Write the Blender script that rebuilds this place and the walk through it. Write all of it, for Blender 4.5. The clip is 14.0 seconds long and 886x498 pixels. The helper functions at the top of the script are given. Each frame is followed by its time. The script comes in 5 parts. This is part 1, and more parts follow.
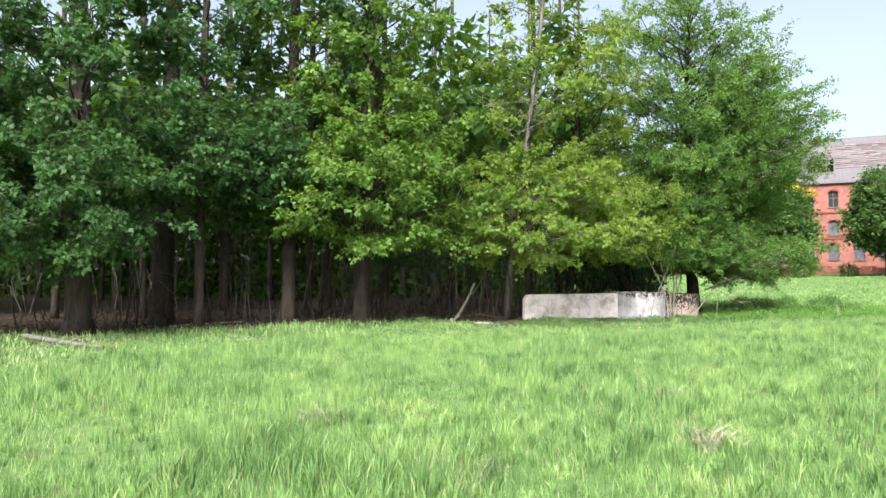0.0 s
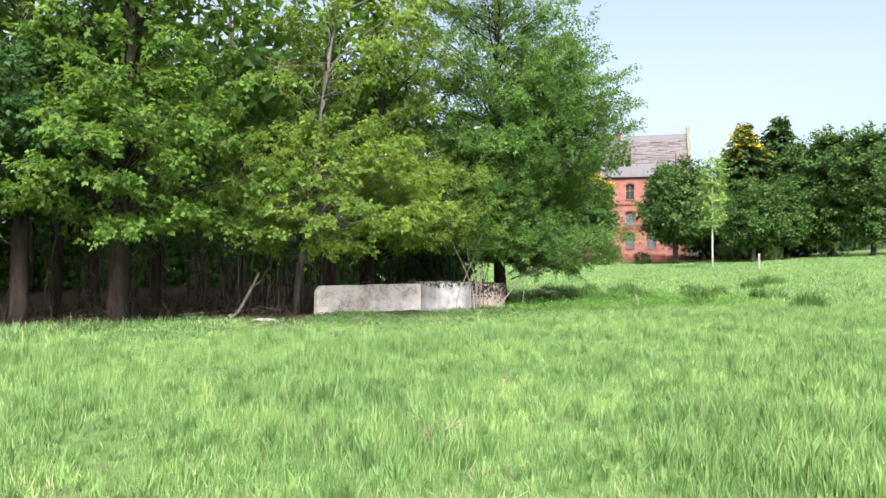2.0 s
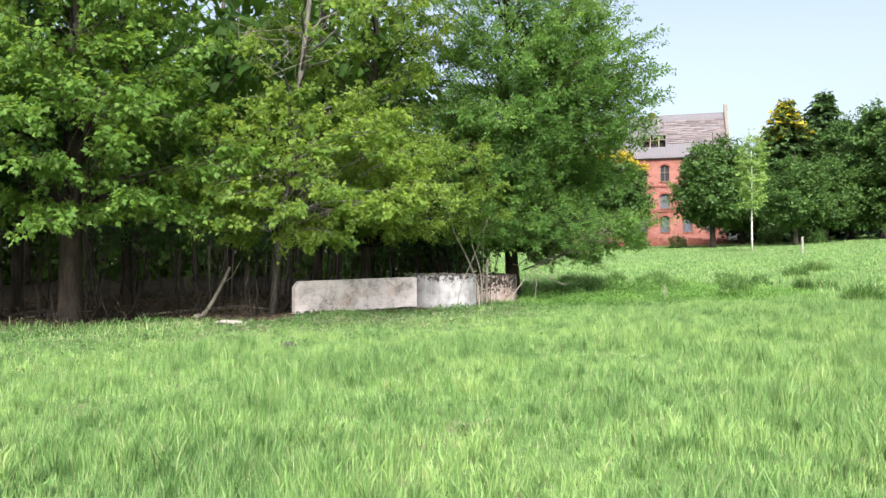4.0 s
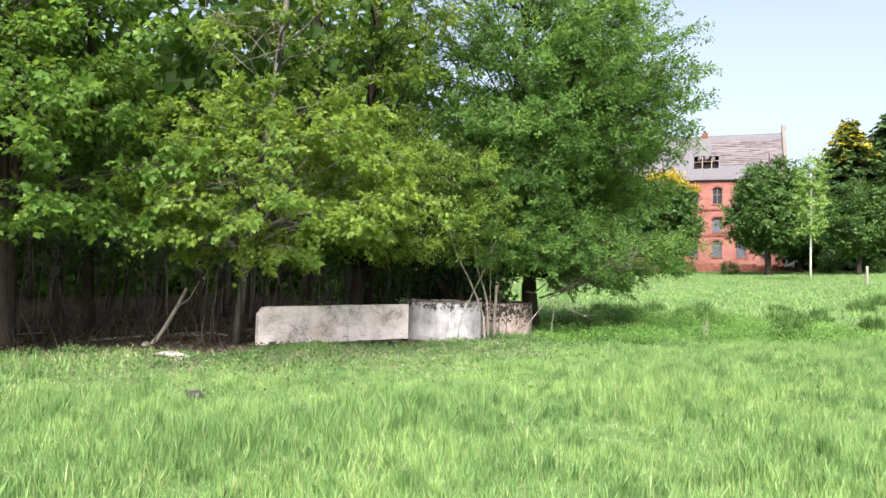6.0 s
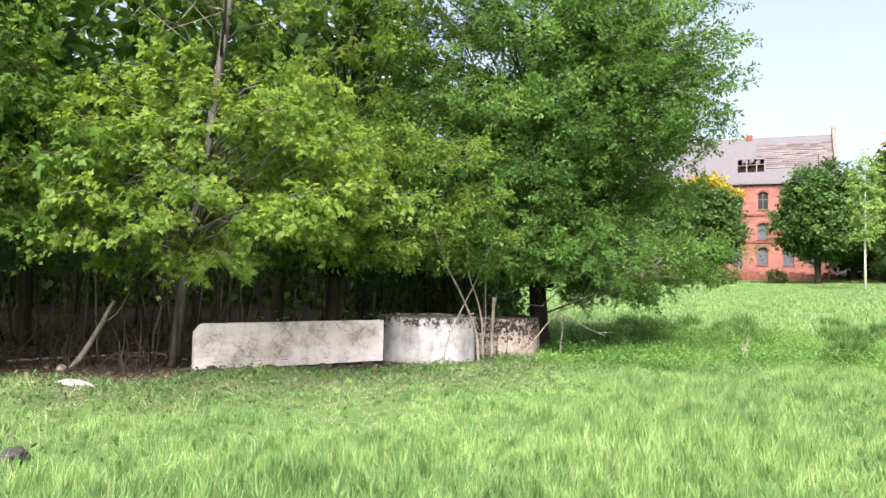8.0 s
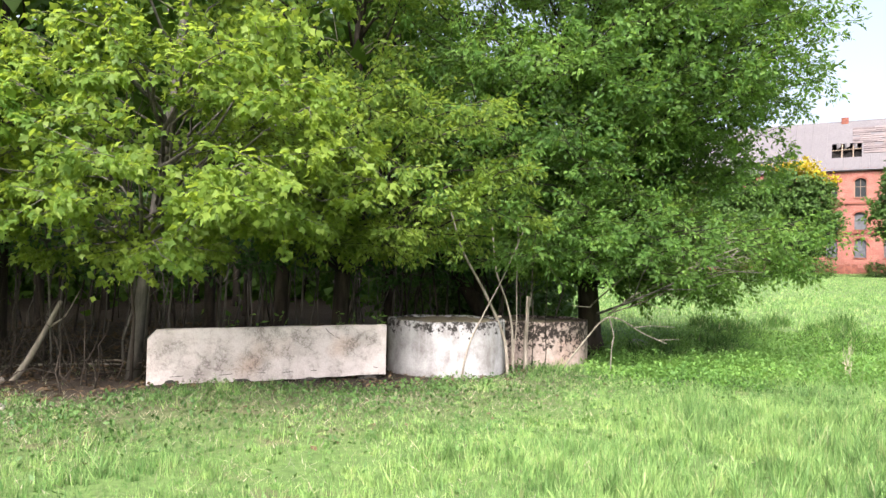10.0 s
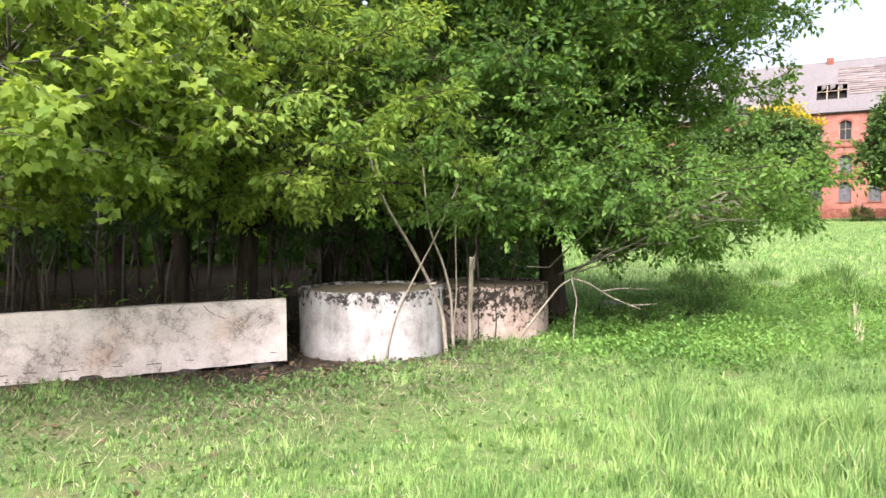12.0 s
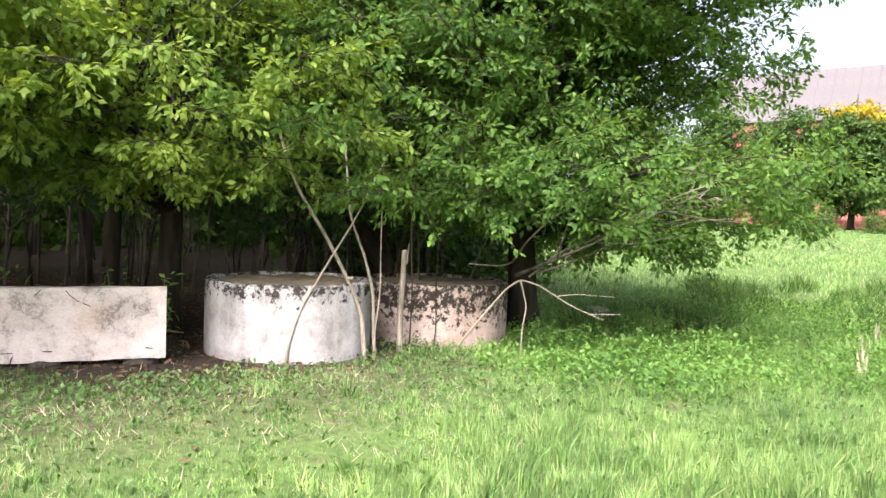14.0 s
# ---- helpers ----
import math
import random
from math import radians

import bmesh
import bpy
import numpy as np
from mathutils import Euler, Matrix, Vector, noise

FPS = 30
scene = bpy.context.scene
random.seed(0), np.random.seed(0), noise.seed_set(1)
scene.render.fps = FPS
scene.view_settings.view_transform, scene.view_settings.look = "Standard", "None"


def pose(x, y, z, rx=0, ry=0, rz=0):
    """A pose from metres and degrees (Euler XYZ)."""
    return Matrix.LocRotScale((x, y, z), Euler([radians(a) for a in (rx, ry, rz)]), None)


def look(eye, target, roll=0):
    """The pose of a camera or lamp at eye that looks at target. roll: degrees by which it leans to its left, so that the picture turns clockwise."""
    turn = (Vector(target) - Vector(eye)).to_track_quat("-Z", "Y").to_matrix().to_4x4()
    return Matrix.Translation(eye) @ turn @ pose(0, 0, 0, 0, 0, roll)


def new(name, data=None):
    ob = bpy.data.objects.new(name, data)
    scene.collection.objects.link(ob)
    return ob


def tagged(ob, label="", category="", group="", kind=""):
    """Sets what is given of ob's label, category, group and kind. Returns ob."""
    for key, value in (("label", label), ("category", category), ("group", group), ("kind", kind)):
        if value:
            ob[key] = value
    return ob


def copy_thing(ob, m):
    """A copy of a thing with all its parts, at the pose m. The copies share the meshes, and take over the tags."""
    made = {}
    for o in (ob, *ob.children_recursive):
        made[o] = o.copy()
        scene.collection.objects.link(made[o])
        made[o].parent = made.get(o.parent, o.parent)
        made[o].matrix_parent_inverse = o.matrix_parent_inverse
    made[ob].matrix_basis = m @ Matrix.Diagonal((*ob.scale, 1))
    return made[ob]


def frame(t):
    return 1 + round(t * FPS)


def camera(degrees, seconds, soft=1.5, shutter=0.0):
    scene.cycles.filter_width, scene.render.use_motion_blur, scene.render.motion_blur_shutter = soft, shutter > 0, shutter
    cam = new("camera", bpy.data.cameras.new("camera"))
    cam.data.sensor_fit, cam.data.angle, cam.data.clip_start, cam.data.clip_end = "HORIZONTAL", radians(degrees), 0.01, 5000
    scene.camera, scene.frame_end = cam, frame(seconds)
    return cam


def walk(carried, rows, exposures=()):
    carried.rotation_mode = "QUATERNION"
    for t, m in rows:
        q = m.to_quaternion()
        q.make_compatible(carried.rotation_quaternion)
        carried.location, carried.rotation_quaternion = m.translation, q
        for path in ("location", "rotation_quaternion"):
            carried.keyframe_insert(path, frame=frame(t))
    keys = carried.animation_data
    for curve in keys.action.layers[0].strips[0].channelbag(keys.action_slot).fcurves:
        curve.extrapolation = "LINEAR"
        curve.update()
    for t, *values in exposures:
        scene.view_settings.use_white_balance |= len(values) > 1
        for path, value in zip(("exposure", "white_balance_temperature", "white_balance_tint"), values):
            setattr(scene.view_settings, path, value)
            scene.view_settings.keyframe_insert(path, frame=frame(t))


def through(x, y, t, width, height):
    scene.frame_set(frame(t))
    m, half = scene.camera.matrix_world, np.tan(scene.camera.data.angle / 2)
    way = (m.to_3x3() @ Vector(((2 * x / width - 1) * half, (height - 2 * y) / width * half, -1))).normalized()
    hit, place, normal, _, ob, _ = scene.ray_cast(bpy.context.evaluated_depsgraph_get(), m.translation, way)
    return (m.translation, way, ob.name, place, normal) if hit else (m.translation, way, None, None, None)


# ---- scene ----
EXPOSURES = [(0.0, 1.45, 6500, 10), (3.0, 1.34, 6500, 10), (6.5, 1.42, 6600, 13), (11.0, 1.64, 6800, 16), (12.5, 1.68, 6850, 18), (14.0, 1.74, 6850, 18)]
cam = camera(62.6, 14.0, soft=1.5)
METRES, EYE, TILT, LEAN, TURN = 17.0, 1.5, 0.0, 0.0, -1.4
ROWS = [
    (0.0, 0.0, 0.0, 0.0, -0.01, 2.26, -0.25),
    (0.5, 0.0015, 0.0325, 0.0036, -2.35, 2.73, 0.33),
    (1.0, 0.0171, 0.0659, 0.0027, -5.67, 2.88, 0.93),
    (1.5, 0.0338, 0.0986, 0.0031, -9.98, 2.1, 0.51),
    (2.0, 0.0561, 0.1259, 0.0041, -13.94, 1.26, -0.34),
    (2.5, 0.0767, 0.1539, 0.0071, -12.45, 0.54, -0.74),
    (3.0, 0.0956, 0.1807, 0.0103, -11.96, 0.07, -0.36),
    (5.5, 0.2031, 0.3393, 0.0142, -8.89, 0.96, -0.28),
    (6.0, 0.2246, 0.3712, 0.0182, -7.46, 1.56, -1.21),
    (6.5, 0.2435, 0.4037, 0.0204, -6.78, 2.03, -0.94),
    (7.0, 0.2668, 0.4355, 0.0215, -4.17, 2.8, -0.19),
    (7.5, 0.2824, 0.4693, 0.0218, -3.99, 2.76, -1.58),
    (8.0, 0.3018, 0.5039, 0.0203, -4.31, 2.15, -1.2),
    (10.5, 0.3725, 0.6732, 0.0229, 2.4, 1.19, -1.1),
    (11.0, 0.3825, 0.7069, 0.0231, -0.07, -0.02, -1.2),
    (11.5, 0.3965, 0.7401, 0.0224, -0.65, -1.12, -0.54),
    (12.0, 0.4062, 0.7696, 0.0239, 0.53, -2.04, 0.33),
    (12.5, 0.4262, 0.7926, 0.0232, 2.65, 1.03, 0.31),
    (13.0, 0.4465, 0.8131, 0.024, 5.57, 1.05, 0.73),
    (13.5, 0.4709, 0.83, 0.0236, 3.6, -1.4, -0.7),
    (14.0, 0.4962, 0.8459, 0.0212, 5.66, -2.58, -2.01),
]
walk(cam, [(t, pose(0, 0, EYE, TILT, LEAN, TURN) @ pose(METRES * x, METRES * y, METRES * z, 90 + pitch, roll, yaw)) for t, x, y, z, yaw, pitch, roll in ROWS], exposures=EXPOSURES)

SUN_EL, SUN_AZ, SUN_WIDE, SUN, SKY = 46.0, 192.0, 24.0, 3.6, 0.126
NEAR_BLADES, NEAR_CLUMPS, MID_BLADES = 800000, 24000, 420000

# ---- world, sun, exposure ----
world = bpy.data.worlds.new("dusk_sky")
scene.world = world
world.use_nodes = True
wn = world.node_tree
sky = wn.nodes.new("ShaderNodeTexSky")
sky.sky_type = "NISHITA"
sky.sun_disc = False
sky.sun_elevation, sky.sun_rotation = radians(SUN_EL), radians(SUN_AZ)
sky.air_density, sky.dust_density, sky.ozone_density = 1.0, 5.0, 1.0
veil = wn.nodes.new("ShaderNodeHueSaturation")                 # thin high cloud pales the blue
veil.inputs["Saturation"].default_value = 0.7
wn.links.new(sky.outputs[0], veil.inputs["Color"])
wn.links.new(veil.outputs[0], wn.nodes["Background"].inputs[0])
wn.nodes["Background"].inputs[1].default_value = SKY
sun_data = bpy.data.lights.new("sun", "SUN")
sun_data.energy, sun_data.angle, sun_data.color = SUN, radians(SUN_WIDE), (1.0, 0.965, 0.91)
sun = new("sun", sun_data)
sun_dir = Vector((math.sin(radians(SUN_AZ)) * math.cos(radians(SUN_EL)), math.cos(radians(SUN_AZ)) * math.cos(radians(SUN_EL)), math.sin(radians(SUN_EL))))
sun.matrix_world = look(tuple(sun_dir * 200), (0, 0, 0))


# ---- materials ----
def node_mat(name, rough=0.8, metal=0.0):
    m = bpy.data.materials.new(name)
    m.use_nodes = True
    n, l = m.node_tree.nodes, m.node_tree.links
    b = n["Principled BSDF"]
    b.inputs["Roughness"].default_value, b.inputs["Metallic"].default_value = rough, metal
    b.inputs["Specular IOR Level"].default_value = 0.3
    return m, n, l, b


def noise_at(n, l, scale, detail=4.0, rough=0.55, coord="Object", stretch=(1, 1, 1)):
    """A noise texture in world metres."""
    c = n.new("ShaderNodeNewGeometry") if coord == "World" else n.new("ShaderNodeTexCoord")
    mp = n.new("ShaderNodeMapping")
    mp.inputs["Scale"].default_value = stretch
    l.new(c.outputs["Position" if coord == "World" else coord], mp.inputs[0])
    t = n.new("ShaderNodeTexNoise")
    t.inputs["Scale"].default_value, t.inputs["Detail"].default_value, t.inputs["Roughness"].default_value = scale, detail, rough
    l.new(mp.outputs[0], t.inputs["Vector"])
    return t.outputs[0]


def ramp(n, l, fac, stops):
    r = n.new("ShaderNodeValToRGB")
    e = r.color_ramp.elements
    while len(e) < len(stops):
        e.new(0.5)
    for k, (p, c) in enumerate(stops):
        e[k].position, e[k].color = p, (*c, 1)
    l.new(fac, r.inputs[0])
    return r.outputs[0]


def mix(n, l, fac, a, b, mode="MIX"):
    x = n.new("ShaderNodeMix")
    x.data_type, x.blend_type = "RGBA", mode
    for sock, v in ((x.inputs[0], fac), (x.inputs[6], a), (x.inputs[7], b)):
        if hasattr(v, "is_output"):
            l.new(v, sock)
        elif isinstance(v, tuple):
            sock.default_value = (*v, 1)
        else:
            sock.default_value = v
    return x.outputs[2]


def bump(n, l, b, height, strength, dist):
    x = n.new("ShaderNodeBump")
    x.inputs["Strength"].default_value, x.inputs["Distance"].default_value = strength, dist
    l.new(height, x.inputs["Height"])
    l.new(x.outputs[0], b.inputs["Normal"])


def leaf_mat(name, dark, mid, light, through=0.42, rough=0.5):
    """Leaves: colour by leaf and by bough, with light let through."""
    m, n, l, b = node_mat(name, rough)
    g = n.new("ShaderNodeNewGeometry")
    one = ramp(n, l, g.outputs["Random Per Island"], ((0.0, dark), (0.5, mid), (1.0, light)))
    bough = noise_at(n, l, 0.9, 2.0, 0.5, "World")
    tone = ramp(n, l, bough, ((0.35, dark), (0.55, mid), (0.72, light)))
    col = mix(n, l, 0.5, one, tone)
    l.new(col, b.inputs["Base Color"])
    b.inputs["Specular IOR Level"].default_value = 0.22
    tr = n.new("ShaderNodeBsdfTranslucent")
    l.new(mix(n, l, 0.5, col, (min(1, light[0] * 1.5), light[1] * 1.4, light[2] * 0.6)), tr.inputs[0])
    ms = n.new("ShaderNodeMixShader")
    ms.inputs[0].default_value = through
    l.new(b.outputs[0], ms.inputs[1])
    l.new(tr.outputs[0], ms.inputs[2])
    l.new(ms.outputs[0], n["Material Output"].inputs[0])
    return m


LEAF_MAPLE = leaf_mat("maple_leaf", (0.042, 0.105, 0.020), (0.105, 0.205, 0.040), (0.205, 0.33, 0.066), 0.48)
LEAF_BRIGHT = leaf_mat("young_maple_leaf", (0.056, 0.125, 0.030), (0.145, 0.245, 0.048), (0.30, 0.405, 0.08), 0.56)
LEAF_OLIVE = leaf_mat("olive_leaf", (0.050, 0.112, 0.028), (0.130, 0.222, 0.044), (0.275, 0.375, 0.075), 0.54)
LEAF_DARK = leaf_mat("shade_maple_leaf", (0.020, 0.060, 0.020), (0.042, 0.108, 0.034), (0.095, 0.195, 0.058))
LEAF_WILLOW = leaf_mat("willow_leaf", (0.026, 0.076, 0.022), (0.074, 0.165, 0.038), (0.195, 0.335, 0.078), 0.5)
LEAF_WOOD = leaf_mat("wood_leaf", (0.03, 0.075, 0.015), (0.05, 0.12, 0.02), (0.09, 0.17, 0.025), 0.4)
LEAF_FAR = leaf_mat("far_leaf", (0.028, 0.066, 0.018), (0.052, 0.112, 0.026), (0.092, 0.17, 0.036), 0.25)
LEAF_SPRUCE = leaf_mat("spruce_needle", (0.022, 0.05, 0.016), (0.035, 0.075, 0.02), (0.06, 0.11, 0.025), 0.1)
LEAF_BIRCH = leaf_mat("birch_leaf", (0.12, 0.21, 0.06), (0.18, 0.29, 0.08), (0.25, 0.37, 0.10))
LEAF_WEED = leaf_mat("weed_leaf", (0.025, 0.065, 0.022), (0.06, 0.135, 0.04), (0.13, 0.235, 0.075), 0.25)
LEAF_HERB = leaf_mat("herb_leaf", (0.055, 0.145, 0.038), (0.125, 0.26, 0.064), (0.22, 0.38, 0.105))
# low sun on far tree tops, painted as a golden leaf colour
LEAF_SUNLIT = leaf_mat("sunlit_leaf", (0.18, 0.20, 0.025), (0.40, 0.34, 0.025), (0.56, 0.42, 0.03))


def bark_mat(name, a, b_, scale=9.0):
    m, n, l, b = node_mat(name, 0.9)
    f = noise_at(n, l, scale, 6.0, 0.65, "World", (1, 1, 0.22))
    big = noise_at(n, l, 1.7, 3.0, 0.5, "World")
    l.new(mix(n, l, big, ramp(n, l, f, ((0.3, a), (0.7, b_))), ramp(n, l, f, ((0.35, (a[0] * 0.7, a[1] * 0.8, a[2] * 0.7)), (0.75, b_)))), b.inputs["Base Color"])
    bump(n, l, b, f, 0.8, 0.02)
    return m


BARK = bark_mat("grey_brown_bark", (0.020, 0.016, 0.014), (0.070, 0.057, 0.048))
BARK_LIGHT = bark_mat("pale_grey_bark", (0.15, 0.13, 0.11), (0.34, 0.31, 0.27), 12)
BARK_MID = bark_mat("brown_grey_bark", (0.055, 0.051, 0.047), (0.18, 0.168, 0.155), 11)
BARK_DARK = bark_mat("dark_bark", (0.016, 0.013, 0.011), (0.055, 0.045, 0.036))
BARK_DEAD = bark_mat("bleached_dead_wood", (0.17, 0.145, 0.125), (0.40, 0.355, 0.315), 18)
BARK_BIRCH = bark_mat("white_birch_bark", (0.45, 0.43, 0.40), (0.78, 0.76, 0.72), 5)

# meadow soil with short turf; woodland litter under the trees
GROUND, n, l, b = node_mat("meadow_ground", 0.95)
fine = noise_at(n, l, 14, 6, 0.7, "World")
patch = noise_at(n, l, 0.55, 4, 0.6, "World")
turf = mix(n, l, patch, ramp(n, l, fine, ((0.3, (0.035, 0.075, 0.022)), (0.7, (0.095, 0.175, 0.05)))), ramp(n, l, fine, ((0.3, (0.06, 0.105, 0.032)), (0.7, (0.15, 0.235, 0.07)))))
att = n.new("ShaderNodeAttribute")
att.attribute_name = "litter"
soil = ramp(n, l, fine, ((0.3, (0.015, 0.011, 0.009)), (0.55, (0.034, 0.025, 0.019)), (0.8, (0.07, 0.052, 0.040))))
bare = ramp(n, l, noise_at(n, l, 1.7, 6, 0.7, "World"), ((0.56, (0, 0, 0)), (0.66, (0.75, 0.75, 0.75))))
worn = n.new("ShaderNodeAttribute")
worn.attribute_name = "worn"
turf = mix(n, l, worn.outputs["Fac"], turf, ramp(n, l, fine, ((0.3, (0.030, 0.036, 0.018)), (0.55, (0.075, 0.075, 0.042)), (0.8, (0.17, 0.15, 0.10)))))
turf = mix(n, l, bare, turf, ramp(n, l, fine, ((0.3, (0.05, 0.045, 0.025)), (0.7, (0.17, 0.15, 0.09)))))
l.new(mix(n, l, att.outputs["Fac"], turf, soil), b.inputs["Base Color"])
bump(n, l, b, fine, 0.6, 0.04)


def grass_mat(name, root, mid, tip):
    m, n, l, b = node_mat(name, 0.55)
    g = n.new("ShaderNodeNewGeometry")
    patch = noise_at(n, l, 0.9, 5, 0.68, "World")
    one = ramp(n, l, g.outputs["Random Per Island"], ((0.0, (root[0] * 0.45, root[1] * 0.5, root[2] * 0.45)), (0.35, mid), (0.85, tip), (0.97, (0.36, 0.35, 0.20))))
    tone = ramp(n, l, patch, ((0.36, (root[0] * 0.8, root[1] * 0.9, root[2])), (0.5, mid), (0.64, tip)))
    col = mix(n, l, 0.42, one, tone)
    tuft_tone = ramp(n, l, noise_at(n, l, 4.5, 3, 0.6, "World", (1, 1, 0.3)), ((0.36, (0.44, 0.54, 0.46)), (0.5, (1.1, 1.1, 1.1)), (0.66, (1.6, 1.42, 1.55))))
    col = mix(n, l, 0.85, col, tuft_tone, "MULTIPLY")
    l.new(col, b.inputs["Base Color"])
    tr = n.new("ShaderNodeBsdfTranslucent")
    l.new(col, tr.inputs[0])
    ms = n.new("ShaderNodeMixShader")
    ms.inputs[0].default_value = 0.35
    l.new(b.outputs[0], ms.inputs[1])
    l.new(tr.outputs[0], ms.inputs[2])
    l.new(ms.outputs[0], n["Material Output"].inputs[0])
    return m


GRASS = grass_mat("meadow_grass", (0.082, 0.185, 0.054), (0.155, 0.29, 0.090), (0.265, 0.405, 0.135))
GRASS_DARK = grass_mat("rush_grass", (0.035, 0.095, 0.02), (0.065, 0.15, 0.03), (0.10, 0.20, 0.04))
STRAW = grass_mat("dry_straw", (0.22, 0.20, 0.13), (0.34, 0.32, 0.23), (0.46, 0.44, 0.34))


def concrete_mat(name, base, stain, rust, top_dirt, lime, veins=1.0, fleck_size=9.0, black=0.13):
    """Weathered cast concrete: grain, streaks, blotches of black lichen towards the rim."""
    m, n, l, b = node_mat(name, 0.92)
    grain = noise_at(n, l, 55, 6, 0.7)
    blot = noise_at(n, l, 2.4, 6, 0.65)
    streak = noise_at(n, l, 5.0, 5, 0.6, "Object", (1, 1, 0.18))
    fleck = noise_at(n, l, fleck_size, 6, 0.75)
    col = mix(n, l, ramp(n, l, blot, ((0.40, (0, 0, 0)), (0.65, (1, 1, 1)))), base, stain)
    col = mix(n, l, ramp(n, l, streak, ((0.52, (0, 0, 0)), (0.72, (0.6, 0.6, 0.6)))), col, lime)
    col = mix(n, l, ramp(n, l, noise_at(n, l, 1.3, 3, 0.5), ((0.58, (0, 0, 0)), (0.75, (0.55, 0.55, 0.55)))), col, rust)
    vein = ramp(n, l, noise_at(n, l, 4.5, 9, 0.72), ((0.44, (0, 0, 0)), (0.485, (0.8 * veins,) * 3), (0.52, (0, 0, 0))))
    col = mix(n, l, mix(n, l, 1.0, vein, ramp(n, l, blot, ((0.45, (0.12, 0.12, 0.12)), (0.6, (1, 1, 1)))), "MULTIPLY"), col, (0.11, 0.095, 0.085))
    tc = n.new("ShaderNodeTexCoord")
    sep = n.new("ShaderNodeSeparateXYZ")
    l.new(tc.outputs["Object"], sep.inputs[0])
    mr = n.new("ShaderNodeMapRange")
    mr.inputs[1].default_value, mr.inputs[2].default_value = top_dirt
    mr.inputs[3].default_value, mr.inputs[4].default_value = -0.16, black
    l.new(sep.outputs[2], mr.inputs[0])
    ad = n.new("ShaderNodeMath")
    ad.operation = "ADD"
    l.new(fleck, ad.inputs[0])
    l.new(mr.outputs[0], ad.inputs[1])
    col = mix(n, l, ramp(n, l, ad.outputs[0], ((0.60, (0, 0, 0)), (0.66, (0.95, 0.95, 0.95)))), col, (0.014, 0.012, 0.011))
    col = mix(n, l, 0.35, col, ramp(n, l, grain, ((0.3, (0.2, 0.19, 0.18)), (0.7, (0.72, 0.70, 0.68)))), "OVERLAY")
    l.new(col, b.inputs["Base Color"])
    bump(n, l, b, mix(n, l, 0.5, grain, blot), 0.5, 0.012)
    return m


CONC_SLAB = concrete_mat("slab_concrete", (0.61, 0.575, 0.58), (0.37, 0.34, 0.335), (0.44, 0.32, 0.25), (0.35, 1.1), (0.54, 0.52, 0.525))
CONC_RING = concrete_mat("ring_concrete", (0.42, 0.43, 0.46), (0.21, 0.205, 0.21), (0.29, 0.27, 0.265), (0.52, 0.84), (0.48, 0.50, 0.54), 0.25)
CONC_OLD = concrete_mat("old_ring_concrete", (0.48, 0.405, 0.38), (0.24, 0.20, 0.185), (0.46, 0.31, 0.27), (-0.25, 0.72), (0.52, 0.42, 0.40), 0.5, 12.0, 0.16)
STONE, n, l, b = node_mat("field_stone", 0.9)
l.new(ramp(n, l, noise_at(n, l, 11, 6, 0.7), ((0.3, (0.10, 0.09, 0.08)), (0.7, (0.34, 0.31, 0.28)))), b.inputs["Base Color"])
DARKSTONE, n, l, b = node_mat("dark_stone", 0.9)
l.new(ramp(n, l, noise_at(n, l, 11, 6, 0.7), ((0.3, (0.02, 0.02, 0.02)), (0.7, (0.07, 0.065, 0.06)))), b.inputs["Base Color"])
PALESTONE, n, l, b = node_mat("pale_stone", 0.9)
l.new(ramp(n, l, noise_at(n, l, 9, 6, 0.7), ((0.3, (0.17, 0.155, 0.14)), (0.7, (0.34, 0.32, 0.30)))), b.inputs["Base Color"])
BRICK, n, l, b = node_mat("red_brickwork", 0.9)
bt = n.new("ShaderNodeTexBrick")
tc = n.new("ShaderNodeTexCoord")
mp = n.new("ShaderNodeMapping")
mp.inputs["Rotation"].default_value = (radians(90), 0, 0)
l.new(tc.outputs["Object"], mp.inputs[0])
l.new(mp.outputs[0], bt.inputs["Vector"])
for key, v in (("Color1", (0.30, 0.108, 0.092, 1)), ("Color2", (0.24, 0.082, 0.07, 1)), ("Mortar", (0.34, 0.22, 0.18, 1))):
    bt.inputs[key].default_value = v
for key, v in (("Scale", 1.0), ("Mortar Size", 0.008), ("Brick Width", 0.25), ("Row Height", 0.075)):
    bt.inputs[key].default_value = v
wear = ramp(n, l, noise_at(n, l, 0.35, 6, 0.65), ((0.35, (0.55, 0.50, 0.48)), (0.6, (1, 1, 1))))
l.new(mix(n, l, 0.8, bt.outputs[0], wear, "MULTIPLY"), b.inputs["Base Color"])
BRICK_DARK, n, l, b = node_mat("sooty_brick", 0.9)
l.new(ramp(n, l, noise_at(n, l, 3, 6, 0.7), ((0.3, (0.09, 0.035, 0.03)), (0.7, (0.25, 0.09, 0.065)))), b.inputs["Base Color"])
ROOF, n, l, b = node_mat("grey_roof_sheet", 0.8)
l.new(mix(n, l, noise_at(n, l, 0.4, 5, 0.6), (0.10, 0.097, 0.11), ramp(n, l, noise_at(n, l, 6, 6, 0.7), ((0.3, (0.085, 0.08, 0.09)), (0.7, (0.19, 0.18, 0.195))))), b.inputs["Base Color"])
ROOF_TILE, n, l, b = node_mat("weathered_roof_tile", 0.85)
oi = n.new("ShaderNodeObjectInfo")
